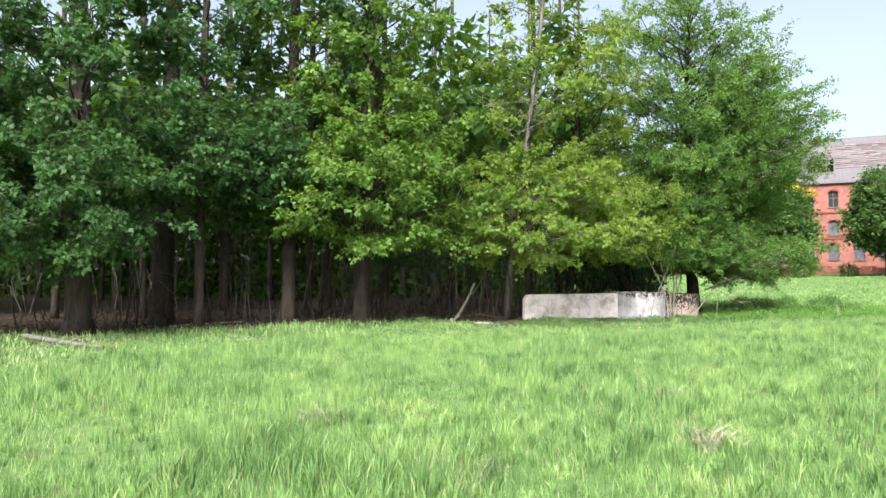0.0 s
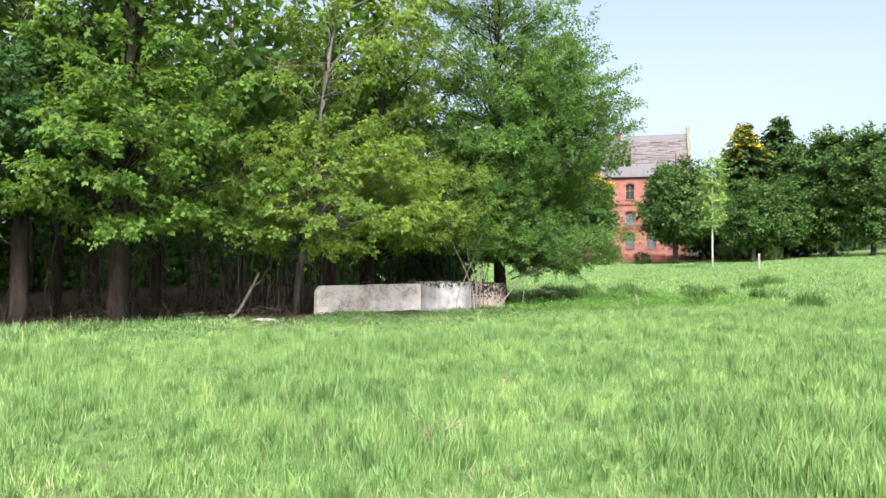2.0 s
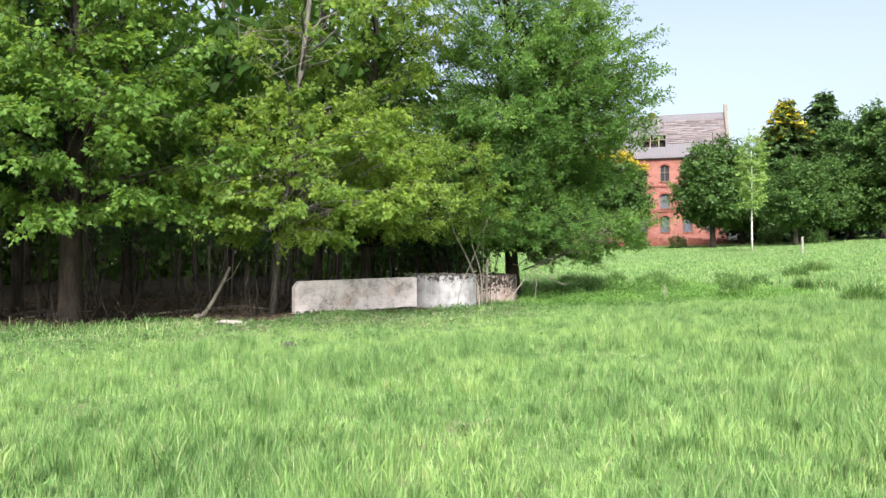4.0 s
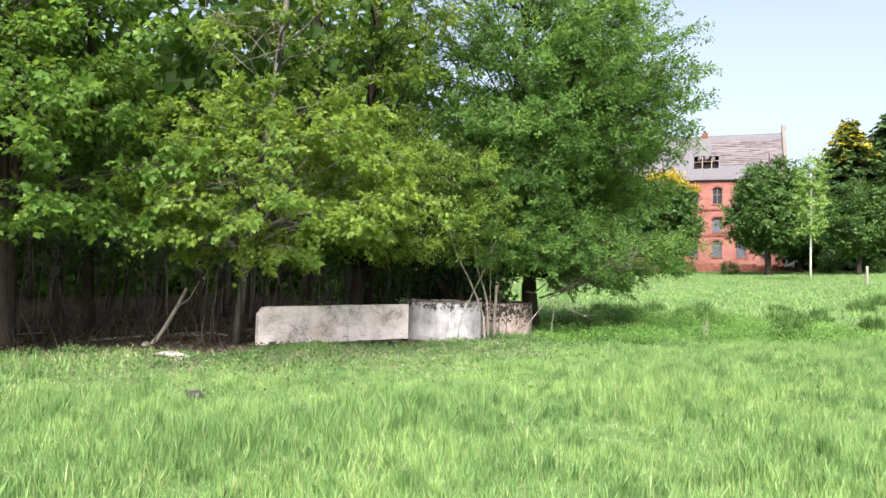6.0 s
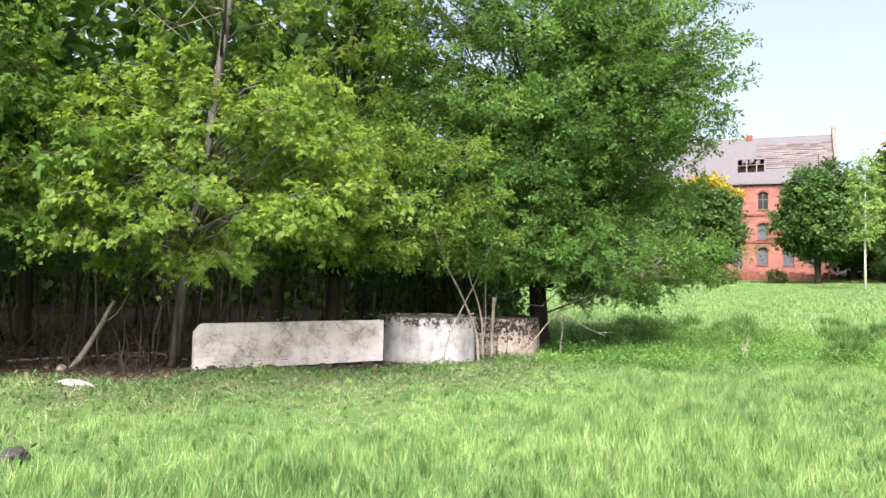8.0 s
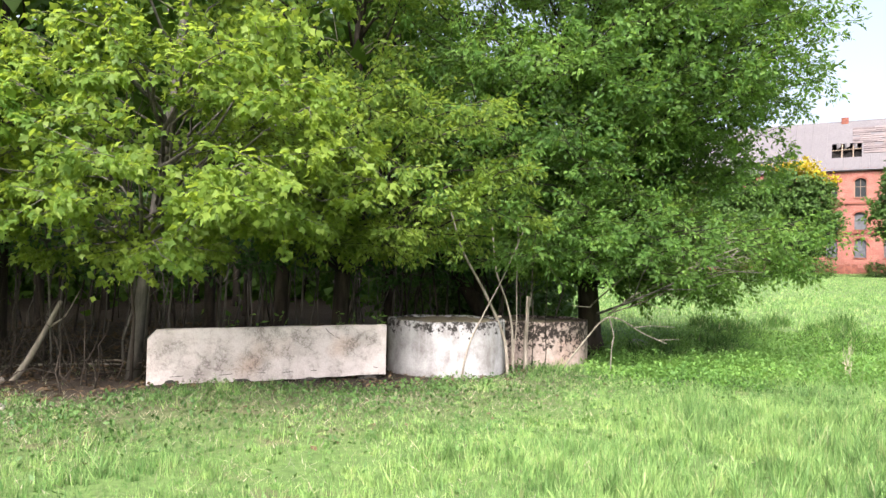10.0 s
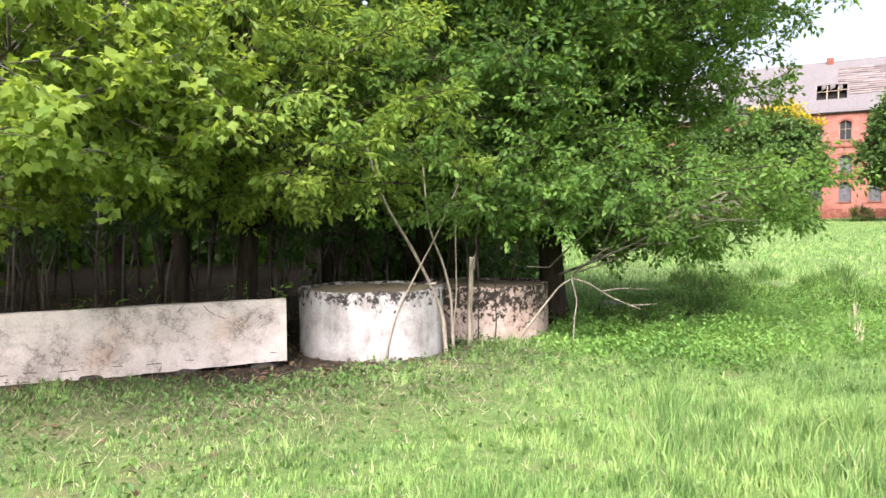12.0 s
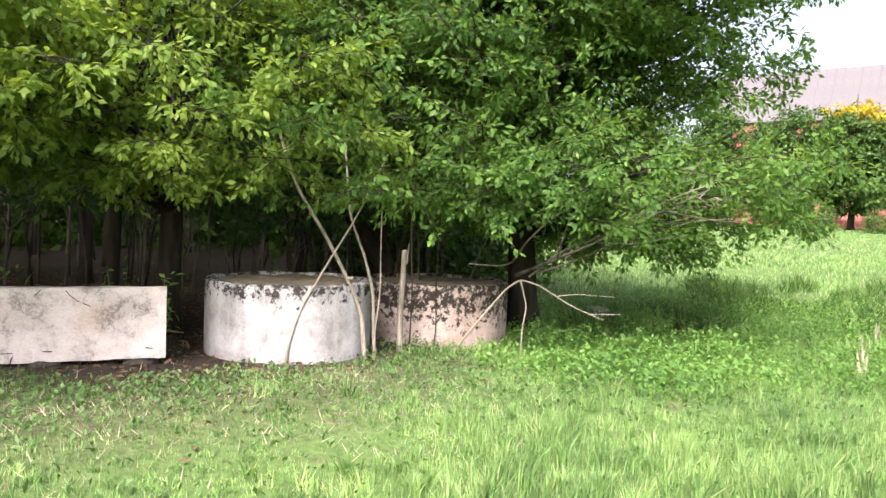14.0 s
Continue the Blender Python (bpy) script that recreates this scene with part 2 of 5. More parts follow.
l.new(mix(n, l, 0.4, ramp(n, l, oi.outputs["Random"], ((0.0, (0.07, 0.06, 0.065)), (1.0, (0.19, 0.165, 0.17)))), ramp(n, l, noise_at(n, l, 1.5, 6, 0.7), ((0.3, (0.06, 0.05, 0.055)), (0.7, (0.20, 0.17, 0.175))))), b.inputs["Base Color"])
BOARD, n, l, b = node_mat("grey_blue_boarding", 0.8)
l.new(ramp(n, l, noise_at(n, l, 2, 5, 0.6), ((0.3, (0.05, 0.055, 0.065)), (0.7, (0.12, 0.13, 0.15)))), b.inputs["Base Color"])
# near-black colour that paints the shade inside the works
VOID, n, l, b = node_mat("painted_inner_shade", 1.0)
b.inputs["Base Color"].default_value = (0.012, 0.011, 0.011, 1)
WHITE_PAINT, n, l, b = node_mat("flaking_white_paint", 0.7)
l.new(ramp(n, l, noise_at(n, l, 6, 5, 0.6), ((0.3, (0.22, 0.19, 0.18)), (0.6, (0.46, 0.42, 0.40)))), b.inputs["Base Color"])
TIMBER, n, l, b = node_mat("old_timber", 0.9)
l.new(ramp(n, l, noise_at(n, l, 5, 5, 0.6), ((0.3, (0.10, 0.075, 0.055)), (0.7, (0.26, 0.21, 0.17)))), b.inputs["Base Color"])
GLASS, n, l, b = node_mat("dusty_glass", 0.4)
b.inputs["Base Color"].default_value = (0.02, 0.025, 0.03, 1)
b.inputs["Specular IOR Level"].default_value = 0.2


# ---- mesh helpers ----
def tri_mesh(name, V, F, mat, smooth=False):
    """A mesh of triangles from arrays."""
    V, F = np.asarray(V, dtype=np.float32), np.asarray(F, dtype=np.int32)
    me = bpy.data.meshes.new(name)
    me.vertices.add(len(V))
    me.vertices.foreach_set("co", V.ravel())
    me.loops.add(F.size)
    me.loops.foreach_set("vertex_index", F.ravel())
    me.polygons.add(len(F))
    me.polygons.foreach_set("loop_start", np.arange(0, F.size, 3, dtype=np.int32))
    if smooth:
        me.polygons.foreach_set("use_smooth", np.ones(len(F), dtype=bool))
    me.materials.append(mat)
    me.update(calc_edges=True)
    return me


def part(name, bm, material, parent=None, label="", smooth=False):
    """Links a bmesh, or a ready mesh, as one object under its thing."""
    if isinstance(bm, bpy.types.Mesh):
        me = bm
    else:
        me = bpy.data.meshes.new(name)
        bm.to_mesh(me)
        bm.free()
        me.materials.append(material)
        if smooth:
            for p in me.polygons:
                p.use_smooth = True
    ob = new(name, me)
    if parent:
        ob.parent = parent
    return tagged(ob, label)


def thing(name, m, label, category, group="", kind=""):
    ob = new(name)
    ob.matrix_world = m
    ob.empty_display_size = 0.2
    return tagged(ob, label, category, group, kind)


def join(pieces):
    """Joins (V, F) pairs."""
    V, F, k = [], [], 0
    for v, f in pieces:
        V.append(v)
        F.append(np.asarray(f) + k)
        k += len(v)
    return np.concatenate(V), np.concatenate(F)


def tube(pts, radii, sides=6):
    """A tapered tube along a line of points, closed at its ends."""
    P, R = np.asarray(pts, float), np.asarray(radii, float)
    T = np.gradient(P, axis=0)
    T /= np.linalg.norm(T, axis=1)[:, None] + 1e-9
    ref = np.array([0.0, 0.0, 1.0]) if abs(T[0][2]) < 0.8 else np.array([0.0, 1.0, 0.0])
    A = np.cross(T, ref)
    A /= np.linalg.norm(A, axis=1)[:, None] + 1e-9
    B = np.cross(T, A)
    ang = np.linspace(0, 2 * np.pi, sides, endpoint=False)
    V = (P[:, None] + R[:, None, None] * (np.cos(ang)[None, :, None] * A[:, None] + np.sin(ang)[None, :, None] * B[:, None])).reshape(-1, 3)
    k = len(P)
    i, j = np.meshgrid(np.arange(k - 1), np.arange(sides), indexing="ij")
    a, b = i * sides + j, i * sides + (j + 1) % sides
    F = np.concatenate([np.stack([a, a + sides, b], -1).reshape(-1, 3), np.stack([b, a + sides, b + sides], -1).reshape(-1, 3)])
    V = np.concatenate([V, P[[0, -1]]])
    n0 = k * sides
    J = np.arange(sides)
    F = np.concatenate([F, np.stack([np.full(sides, n0), J, (J + 1) % sides], -1), np.stack([np.full(sides, n0 + 1), (k - 1) * sides + (J + 1) % sides, (k - 1) * sides + J], -1)])
    return V, F


def bend(a, b, arch=0.0, wob=0.0, k=6, rng=None):
    """Points from a to b, arched upwards and a little crooked."""
    a, b = np.asarray(a, float), np.asarray(b, float)
    s = np.linspace(0, 1, k)[:, None]
    P = a + (b - a) * s
    P[:, 2] += arch * 4 * (s * (1 - s))[:, 0]
    if rng is not None and wob:
        P[1:-1] += rng.normal(0, wob, (k - 2, 3))
    return P


# leaf outlines: across, along, off the plane
LOBED = (np.array([[0, 0, 0], [-0.50, 0.36, -0.12], [-0.23, 0.56, 0.03], [0, 1.02, -0.16], [0.22, 0.60, 0.05], [0.52, 0.41, -0.08]]), np.array([[0, 2, 1], [0, 3, 2], [0, 4, 3], [0, 5, 4]]))
OVATE = (np.array([[0, 0, 0], [-0.24, 0.5, 0.05], [0, 1.0, -0.06], [0.24, 0.5, 0.05]]), np.array([[0, 2, 1], [0, 3, 2]]))
CLUMP = (np.array([[0, 0, 0], [-0.5, 0.5, 0.12], [0, 1.0, -0.1], [0.45, 0.55, 0.12]]), np.array([[0, 2, 1], [0, 3, 2]]))

FLECK = (np.array([[-0.42, 0.15, 0], [0.40, 0.22, 0.05], [0.02, 1.0, 0]]), np.array([[0, 1, 2]]))


def unit(a):
    return a / (np.linalg.norm(a, axis=1)[:, None] + 1e-9)


def leaves(P, D, N, size, shape):
    """Leaves at P that point along D and face N."""
    D = unit(D)
    X = unit(np.cross(D, N))
    N = np.cross(X, D)
    T, F = shape
    V = P[:, None] + size[:, None, None] * (T[None, :, :1] * X[:, None] + T[None, :, 1:2] * D[:, None] + T[None, :, 2:] * N[:, None])
    k = len(T)
    return V.reshape(-1, 3), (F[None] + (np.arange(len(P)) * k)[:, None, None]).reshape(-1, 3)


def ball_dirs(n, rng):
    i = np.arange(n) + 0.5
    ph, th = np.arccos(1 - 2 * i / n), np.pi * (1 + 5 ** 0.5) * i
    d = np.stack([np.cos(th) * np.sin(ph), np.sin(th) * np.sin(ph), np.cos(ph)], 1) + rng.normal(0, 0.12, (n, 3))
    return unit(d)


def twig_tubes(at, to):
    """Thin open three-sided twigs from at to to."""
    k = len(at)
    d = unit(to - at)
    A = unit(np.cross(d, (0.31, 0.2, 0.93)))
    B = np.cross(d, A)
    ring = [A, -0.5 * A + 0.87 * B, -0.5 * A - 0.87 * B]
    V = np.stack([at + 0.0055 * r for r in ring] + [to + 0.002 * r for r in ring], 1).reshape(-1, 3)
    F = np.array([[0, 1, 4], [0, 4, 3], [1, 2, 5], [1, 5, 4], [2, 0, 3], [2, 3, 5]])
    return V, (F[None] + (np.arange(k) * 6)[:, None, None]).reshape(-1, 3)


def grow(seed, trunk, trunk_r, centre, radii, limbs, twigs, per_twig, shape, size, first=0.25, droop=0.25, twig_len=(0.4, 1.0), limb_r=0.028, low=None, flat=0.45, keep=None, sides=9, twig_wood=True, spread=0.72):
    """A tree in its own frame: trunk line and radii, limbs that reach for an uneven crown, twigs with leaves.
    Returns the (V, F) of the trunk, the limbs and the leaves."""
    rng = np.random.default_rng(seed)
    trunk, c, r = np.asarray(trunk, float), np.asarray(centre, float), np.asarray(radii, float)
    tz = trunk[:, 2]
    TR = tube(trunk, trunk_r, sides)
    wood, P, D = [], [], []
    lump = rng.normal(0, 1, (6, 3))
    for d in ball_dirs(limbs, rng):
        sc = 0.86 + 0.16 * np.sin(lump @ d * 2.3).sum() / 2.2 + rng.uniform(-0.12, 0.1)
        end = c + r * d * sc
        if low is not None and end[2] < low:
            end[2] = low + rng.uniform(0, 0.8)
        if keep is not None and not keep(end):
            continue
        out = math.hypot(end[0] - trunk[0, 0], end[1] - trunk[0, 1])
        zs = np.clip(end[2] - out * rng.uniform(0.25, 0.7), tz[0] + first * (tz[-1] - tz[0]), tz[-1] * 0.97)
        start = np.array([np.interp(zs, tz, trunk[:, a]) for a in range(3)])
        L = np.linalg.norm(end - start)
        line = bend(start, end, 0.09 * L, 0.03 * L, 7, rng)
        wood.append(tube(line, np.linspace(limb_r * (0.6 + 0.12 * L), 0.0035, 7), 5 if twig_wood else 3))
        k = max(2, int(twigs * min(1.4, 0.45 + L / 5)))
        s = 1 - spread * rng.random(k) ** 1.3
        at = np.stack([np.interp(s, np.linspace(0, 1, 7), line[:, a]) for a in range(3)], 1)
        fw = end - start
        side = unit(np.cross(fw, (0, 0, 1))[None])[0]
        tw = fw / (L + 1e-9) * rng.uniform(0.2, 0.9, (k, 1)) + side * rng.choice([-1, 1], (k, 1)) * rng.uniform(0.3, 1, (k, 1))
        tw[:, 2] += rng.normal(-droop * 0.4, 0.28, k)
        ln = rng.uniform(*twig_len, (k, 1))
        to = at + unit(tw) * ln
        if twig_wood:
            wood.append(twig_tubes(at, to))
        q = rng.random((k, per_twig)) ** 0.75
        pos = at[:, None] + (to - at)[:, None] * q[..., None] * 1.05
        dirs = unit(tw)[:, None] * 0.6 + rng.normal(0, 0.62, (k, per_twig, 3))
        dirs[..., 2] -= droop
        P.append((pos + dirs * size * rng.uniform(0.2, 0.9, (k, per_twig, 1))).reshape(-1, 3))
        D.append(dirs.reshape(-1, 3))
    P, D = np.concatenate(P), np.concatenate(D)
    outw = unit((P - c) / r)
    N = rng.normal(0, 0.38, P.shape) + np.array([0, 0, flat]) + outw * (1 - flat)
    LV = leaves(P, D, N, size * rng.uniform(0.6, 1.25, len(P)), shape)
    return TR, join(wood), LV


def plant_tree(name, label, category, at, parts, bark, leaf, crown="crown", group="", turn=0.0):
    TR, W, LV = parts
    ob = thing(name, pose(*at, 0, 0, turn), label, category, group)
    part("trunk", tri_mesh("trunk", *TR, bark, True), bark, ob)
    tagged(part("branchwork", tri_mesh("branchwork", *W, bark, True), bark, ob), kind="stuff")
    tagged(part(crown, tri_mesh(crown, *LV, leaf), leaf, ob), kind="stuff")
    return ob


# ---- the ground ----
def soft(a):
    return np.where(a > 30, a, np.log1p(np.exp(np.minimum(a, 30))))


def height(x, y):
    """The ground: a low swell in the meadow, then a long rise to the far works."""
    x, y = np.asarray(x, float), np.asarray(y, float)
    s = np.clip((y + 0.5 * x) / 11, 0, 1)
    h = 0.33 * s * s * (3 - 2 * s) * (0.25 + 0.75 / (1 + np.exp(np.clip(-(x + 4.5) / 1.6, -40, 40))))
    h = h - 0.14 * np.exp(-((x - 9.5) ** 2 + (y - 24) ** 2) / 14)
    r = np.minimum(np.hypot(x, y), 130)
    h = h + 0.0238 * soft((r - 32) / 3) * 3 + 0.04 * np.minimum(soft((x - 0.5 * y - 8) / 2) * 2, 45)
    near = np.exp(-np.maximum(np.hypot(x - 4, y - 10) - 25, 0) / 30)
    return h + near * (0.035 * np.sin(x * 1.7 + 0.6 * y) * np.sin(y * 1.3 - 0.4 * x) + 0.03 * np.sin(x * 0.7 + 2) * np.sin(y * 0.83 + 1))


def edge(x):
    """Where the meadow ends and the litter of the wood begins."""
    x = np.asarray(x, float)
    y = np.interp(x, [-60, -12, -8, -5, -1, 2.5, 5.5, 7.5, 8.6, 9.4], [14, 16.0, 16.9, 18.0, 18.8, 18.95, 20.1, 21.3, 23.4, 60])
    return y + 0.35 * np.sin(x * 1.9) * (x < 8)


def litter(x, y):
    return np.clip((y - edge(x)) / 0.9 + 0.4, 0, 1) * (x < 9.2)


def line_of(parts):
    return np.unique(np.concatenate([np.linspace(a, b, k) for a, b, k in parts]))


gx = line_of(((-3000, -300, 8), (-300, -40, 22), (-40, -14, 40), (-14, 22, 110), (22, 110, 70), (110, 300, 20), (300, 3000, 8)))
gy = line_of(((-3000, -300, 8), (-300, -20, 16), (-20, 2, 30), (2, 32, 95), (32, 130, 80), (130, 300, 16), (300, 3000, 8)))
X, Y = np.meshgrid(gx, gy)
Z = height(X, Y)
nx, ny = len(gx), len(gy)
i, j = np.meshgrid(np.arange(ny - 1), np.arange(nx - 1), indexing="ij")
a = (i * nx + j).ravel()
F = np.concatenate([np.stack([a, a + 1, a + nx], -1), np.stack([a + 1, a + nx + 1, a + nx], -1)])
me = tri_mesh("ground", np.stack([X.ravel(), Y.ravel(), Z.ravel()], -1), F, GROUND, True)
at_ = me.attributes.new("litter", "FLOAT", "POINT")
at_.data.foreach_set("value", litter(X, Y).ravel().astype(np.float32))
at_ = me.attributes.new("worn", "FLOAT", "POINT")
at_.data.foreach_set("value", (0.85 * np.clip((Y - edge(np.minimum(X, 9)) + 3.2) / 2.4, 0, 1) * np.clip((11.5 - X) / 3, 0, 1)).ravel().astype(np.float32))
tagged(new("ground", me), "green meadow turf rising gently, brown leaf litter under the wood", "ground", kind="structure")


def ground_z(x, y):
    return float(height(x, y))


def blades(x, y, tall, width, rng, lean=0.35, seg=2):
    """Bent grass blades, two or three triangles each."""
    k = len(x)
    z = height(x, y) - 0.01
    a = rng.uniform(0, 2 * np.pi, k)
    W = np.stack([np.cos(a), np.sin(a), np.zeros(k)], 1) * (width / 2)[:, None]
    b = rng.uniform(0, 2 * np.pi, k)
    ln = rng.uniform(0.1, 1, k) * lean
    L = np.stack([np.cos(b) * ln, np.sin(b) * ln, np.ones(k)], 1) * tall[:, None]
    P = np.stack([x, y, z], 1)
    if seg == 1:
        V = np.stack([P - W, P + W, P + L], 1).reshape(-1, 3)
        return V, np.arange(3 * k).reshape(-1, 3)
    M = P + L * np.array([0.45, 0.45, 0.58])
    L = L * np.array([1.5, 1.5, 1.0])
    V = np.stack([P - W * 0.8, P + W * 0.8, M - W, M + W, P + L], 1).reshape(-1, 3)
    F = np.array([[0, 1, 3], [0, 3, 2], [2, 3, 4]])
    return V, (F[None] + (np.arange(k) * 5)[:, None, None]).reshape(-1, 3)


def wave(x, y):
    """How tall the meadow stands, patch by patch: 0 to 1."""
    w = np.sin(x * 1.1 + 1.3 * np.sin(y * 0.7)) * np.sin(y * 0.9 + 1.1 * np.sin(x * 0.8 + 1)) + 0.6 * np.sin(x * 2.7 + y * 1.1) * np.sin(y * 2.3 - x * 0.6)
    return np.clip(0.5 + 0.4 * w, 0, 1)


def scatter(n, x0, x1, y0, y1, rng, test):
    x, y = rng.uniform(x0, x1, n), rng.uniform(y0, y1, n)
    k = test(x, y)
    return x[k], y[k]


def path_gap(x, y):
    """Metres from the line that the walker takes."""
    ax, ay, bx, by = -0.5, -3.0, 8.8, 14.2
    s = np.clip(((x - ax) * (bx - ax) + (y - ay) * (by - ay)) / ((bx - ax) ** 2 + (by - ay) ** 2), 0, 1)
    return np.hypot(x - ax - s * (bx - ax), y - ay - s * (by - ay))


def bald(x, y):
    """Thin and trodden spots in the turf: 0 to 1."""
    w = np.sin(x * 0.9 + 2.1 * np.sin(y * 0.55 + 0.4)) * np.sin(y * 1.2 + 1.7 * np.sin(x * 0.6 + 2)) + 0.5 * np.sin(x * 3.1 - y * 1.7) * np.sin(y * 2.9 + x * 0.8)
    return np.clip((w - 0.55) * 1.6, 0, 1)


rng = np.random.default_rng(11)
mown = lambda x, y: np.clip((y - edge(np.minimum(x, 8)) + 6.2) / 4.2, 0, 1)      # shorter turf towards the wood
def sward(x, y):
    """Where the near meadow grows, thinning away from the walk, in the litter and in trodden spots."""
    return (path_gap(x, y) < 11) & (y > 0.2 * x) & (rng.random(len(x)) < np.clip(1.25 - path_gap(x, y) / 13, 0.3, 1)) & (rng.random(len(x)) > np.maximum(np.maximum(litter(x, y) * 0.985, (0.4 + 0.55 * mown(x, y)) * bald(x, y)), 0.3 * mown(x, y) * np.clip((10.5 - x) / 3, 0, 1)))


def stand(x, y):
    """The height of the meadow at a spot."""
    return (0.085 + 0.12 * wave(x, y) ** 1.5 + 0.09 * wave(x * 2.3 + 5, y * 2.3 + 2) ** 2) * (1 - 0.62 * mown(x, y) * np.clip((10.5 - x) / 3, 0, 1)) * (1 - 0.35 * bald(x, y))


x, y = scatter(NEAR_BLADES, -9, 19, 1.5, 25, rng, sward)
tall = stand(x, y) * rng.uniform(0.45, 1.15, len(x))
V2 = blades(x, y, tall, rng.uniform(0.005, 0.010, len(x)), rng, 0.6, 1)
cx, cy = scatter(NEAR_CLUMPS, -9, 19, 1.5, 25, rng, sward)
k = 34
r = rng.uniform(0.02, 0.075, (len(cx), 1))
qa, qr = rng.uniform(0, 2 * np.pi, (len(cx), k)), np.sqrt(rng.random((len(cx), k)))
x, y = (cx[:, None] + r * qr * np.cos(qa)).ravel(), (cy[:, None] + r * qr * np.sin(qa)).ravel()
tall = ((stand(cx, cy) * rng.uniform(0.8, 1.75, len(cx)))[:, None] * rng.uniform(0.45, 1.1, (len(cx), k)) * (1 - 0.35 * qr)).ravel()
near = path_gap(x, y) < 5
wide = rng.uniform(0.005, 0.011, len(x))
V1 = blades(x[near], y[near], tall[near], wide[near], rng, 0.42)
V3 = blades(x[~near], y[~near], tall[~near], wide[~near] * 1.2, rng, 0.5, 1)
tagged(new("meadow_grass", tri_mesh("meadow_grass", *join((V1, V2, V3)), GRASS)), "bright green meadow grass in uneven tufts", "grass", kind="stuff")
x, y = scatter(MID_BLADES, -26, 45, 0, 46, rng, lambda x, y: (path_gap(x, y) >= 8) & (litter(x, y) < 0.5) & (x < 1.25 * y + 8) & (x > -1.1 * y - 6) & (rng.random(len(x)) < np.clip(30 / (8 + path_gap(x, y)) ** 1.25, 0.1, 1)))
tall = (0.07 + 0.17 * wave(x, y)) * rng.uniform(0.5, 1.3, len(x)) * (1 - 0.5 * bald(x, y))
gap = path_gap(x, y)
tagged(new("far_meadow_grass", tri_mesh("far_meadow_grass", *blades(x, y, tall, rng.uniform(0.012, 0.026, len(x)) * (0.7 + gap / 18), rng, 0.7, 1), GRASS)), "bright green meadow grass further off", "grass", kind="stuff")

x, y = scatter(150000, 4, 95, 38, 96, rng, lambda x, y: (x > 0.16 * y) & (x < 1.05 * y + 6) & (litter(x, y) < 0.5))
tagged(new("distant_meadow_grass", tri_mesh("distant_meadow_grass", *blades(x, y, rng.uniform(0.05, 0.15, len(x)) * (0.6 + 0.7 * wave(x * 0.5, y * 0.5)), rng.uniform(0.03, 0.08, len(x)), rng, 0.9, 1), GRASS)), "sunless green meadow grass on the far rise", "grass", kind="stuff")
# darker and paler tussocks scattered through the meadow
for name, count, mat, hi, label in (("grass_tussocks", 420, GRASS_DARK, 0.15, "dark green grass tussocks scattered in the meadow"), ("pale_tussocks", 260, GRASS, 0.26, "pale green grass tussocks scattered in the meadow")):
    cx, cy = scatter(count * 3, -12, 30, 3, 32, rng, lambda x, y: (litter(x, y) < 0.2) & (y > 0.5 * x) & (path_gap(x, y) > 3.0))
    cx, cy = cx[:count], cy[:count]
    k = 46
    r = rng.uniform(0.06, 0.24, (len(cx), 1))
    px = (cx[:, None] + rng.normal(0, 1, (len(cx), k)) * r * 0.6).ravel()
    py = (cy[:, None] + rng.normal(0, 1, (len(cx), k)) * r * 0.6).ravel()
    ht = (rng.uniform(0.5, 1.1, (len(cx), 1)) * hi * rng.uniform(0.5, 1.1, (len(cx), k))).ravel()
    tagged(new(name, tri_mesh(name, *blades(px, py, ht, rng.uniform(0.006, 0.014, len(px)), rng, 0.9, 1), mat)), label, "grass", kind="stuff")

# ---- concrete rings and panel ----
def ring_thing(at, r, h, mat, label, seed, thick=0.11, lean=(0, 0)):
    """A cast well ring: open above, with chipped rim and wall of even thickness."""
    rg = random.Random(seed)
    ob = thing("concrete_ring", pose(*at, lean[0], lean[1], rg.uniform(0, 360)), label, "concrete ring", "concrete well rings")
    bm = bmesh.new()
    k = 72
    zs = [0, 0.03, 0.25, 0.5, 0.75, h - 0.03, h]
    def loop(rad, z, rough):
        return [bm.verts.new(((rad + rg.gauss(0, rough)) * math.cos(2 * math.pi * q / k), (rad + rg.gauss(0, rough)) * math.sin(2 * math.pi * q / k), z + (0.007 * math.sin(q * 0.61 + seed) + rg.gauss(0, 0.002) if z > h - 0.05 else 0))) for q in range(k)]
    rows = [loop(r - (0.012 if z in (0, h) else 0), z, 0.003 if z < h - 0.05 else 0.008) for z in zs]
    rows += [loop(r - thick + (0.012 if z in (0, h) else 0), z, 0.004) for z in reversed(zs)]
    rows.append(rows[0])
    for a, b in zip(rows, rows[1:]):
        for q in range(k):
            bm.faces.new((a[q], a[(q + 1) % k], b[(q + 1) % k], b[q]))
    bmesh.ops.recalc_face_normals(bm, faces=bm.faces)
    part("ring_wall", bm, mat, ob, smooth=True)
    # debris and moss that fill the ring almost to its rim
    bm = bmesh.new()
    g = bmesh.ops.create_circle(bm, cap_ends=True, cap_tris=True, segments=40, radius=r - thick + 0.005)["verts"]
    bmesh.ops.subdivide_edges(bm, edges=bm.edges[:], cuts=3, use_grid_fill=True)
    for v in bm.verts:
        v.co.z = h - 0.03 + 0.04 * noise.noise(v.co * 3) + 0.02 * noise.noise(v.co * 11)
    part("debris_fill", bm, MOSS, ob, "dark leaf mould and moss")
    return ob


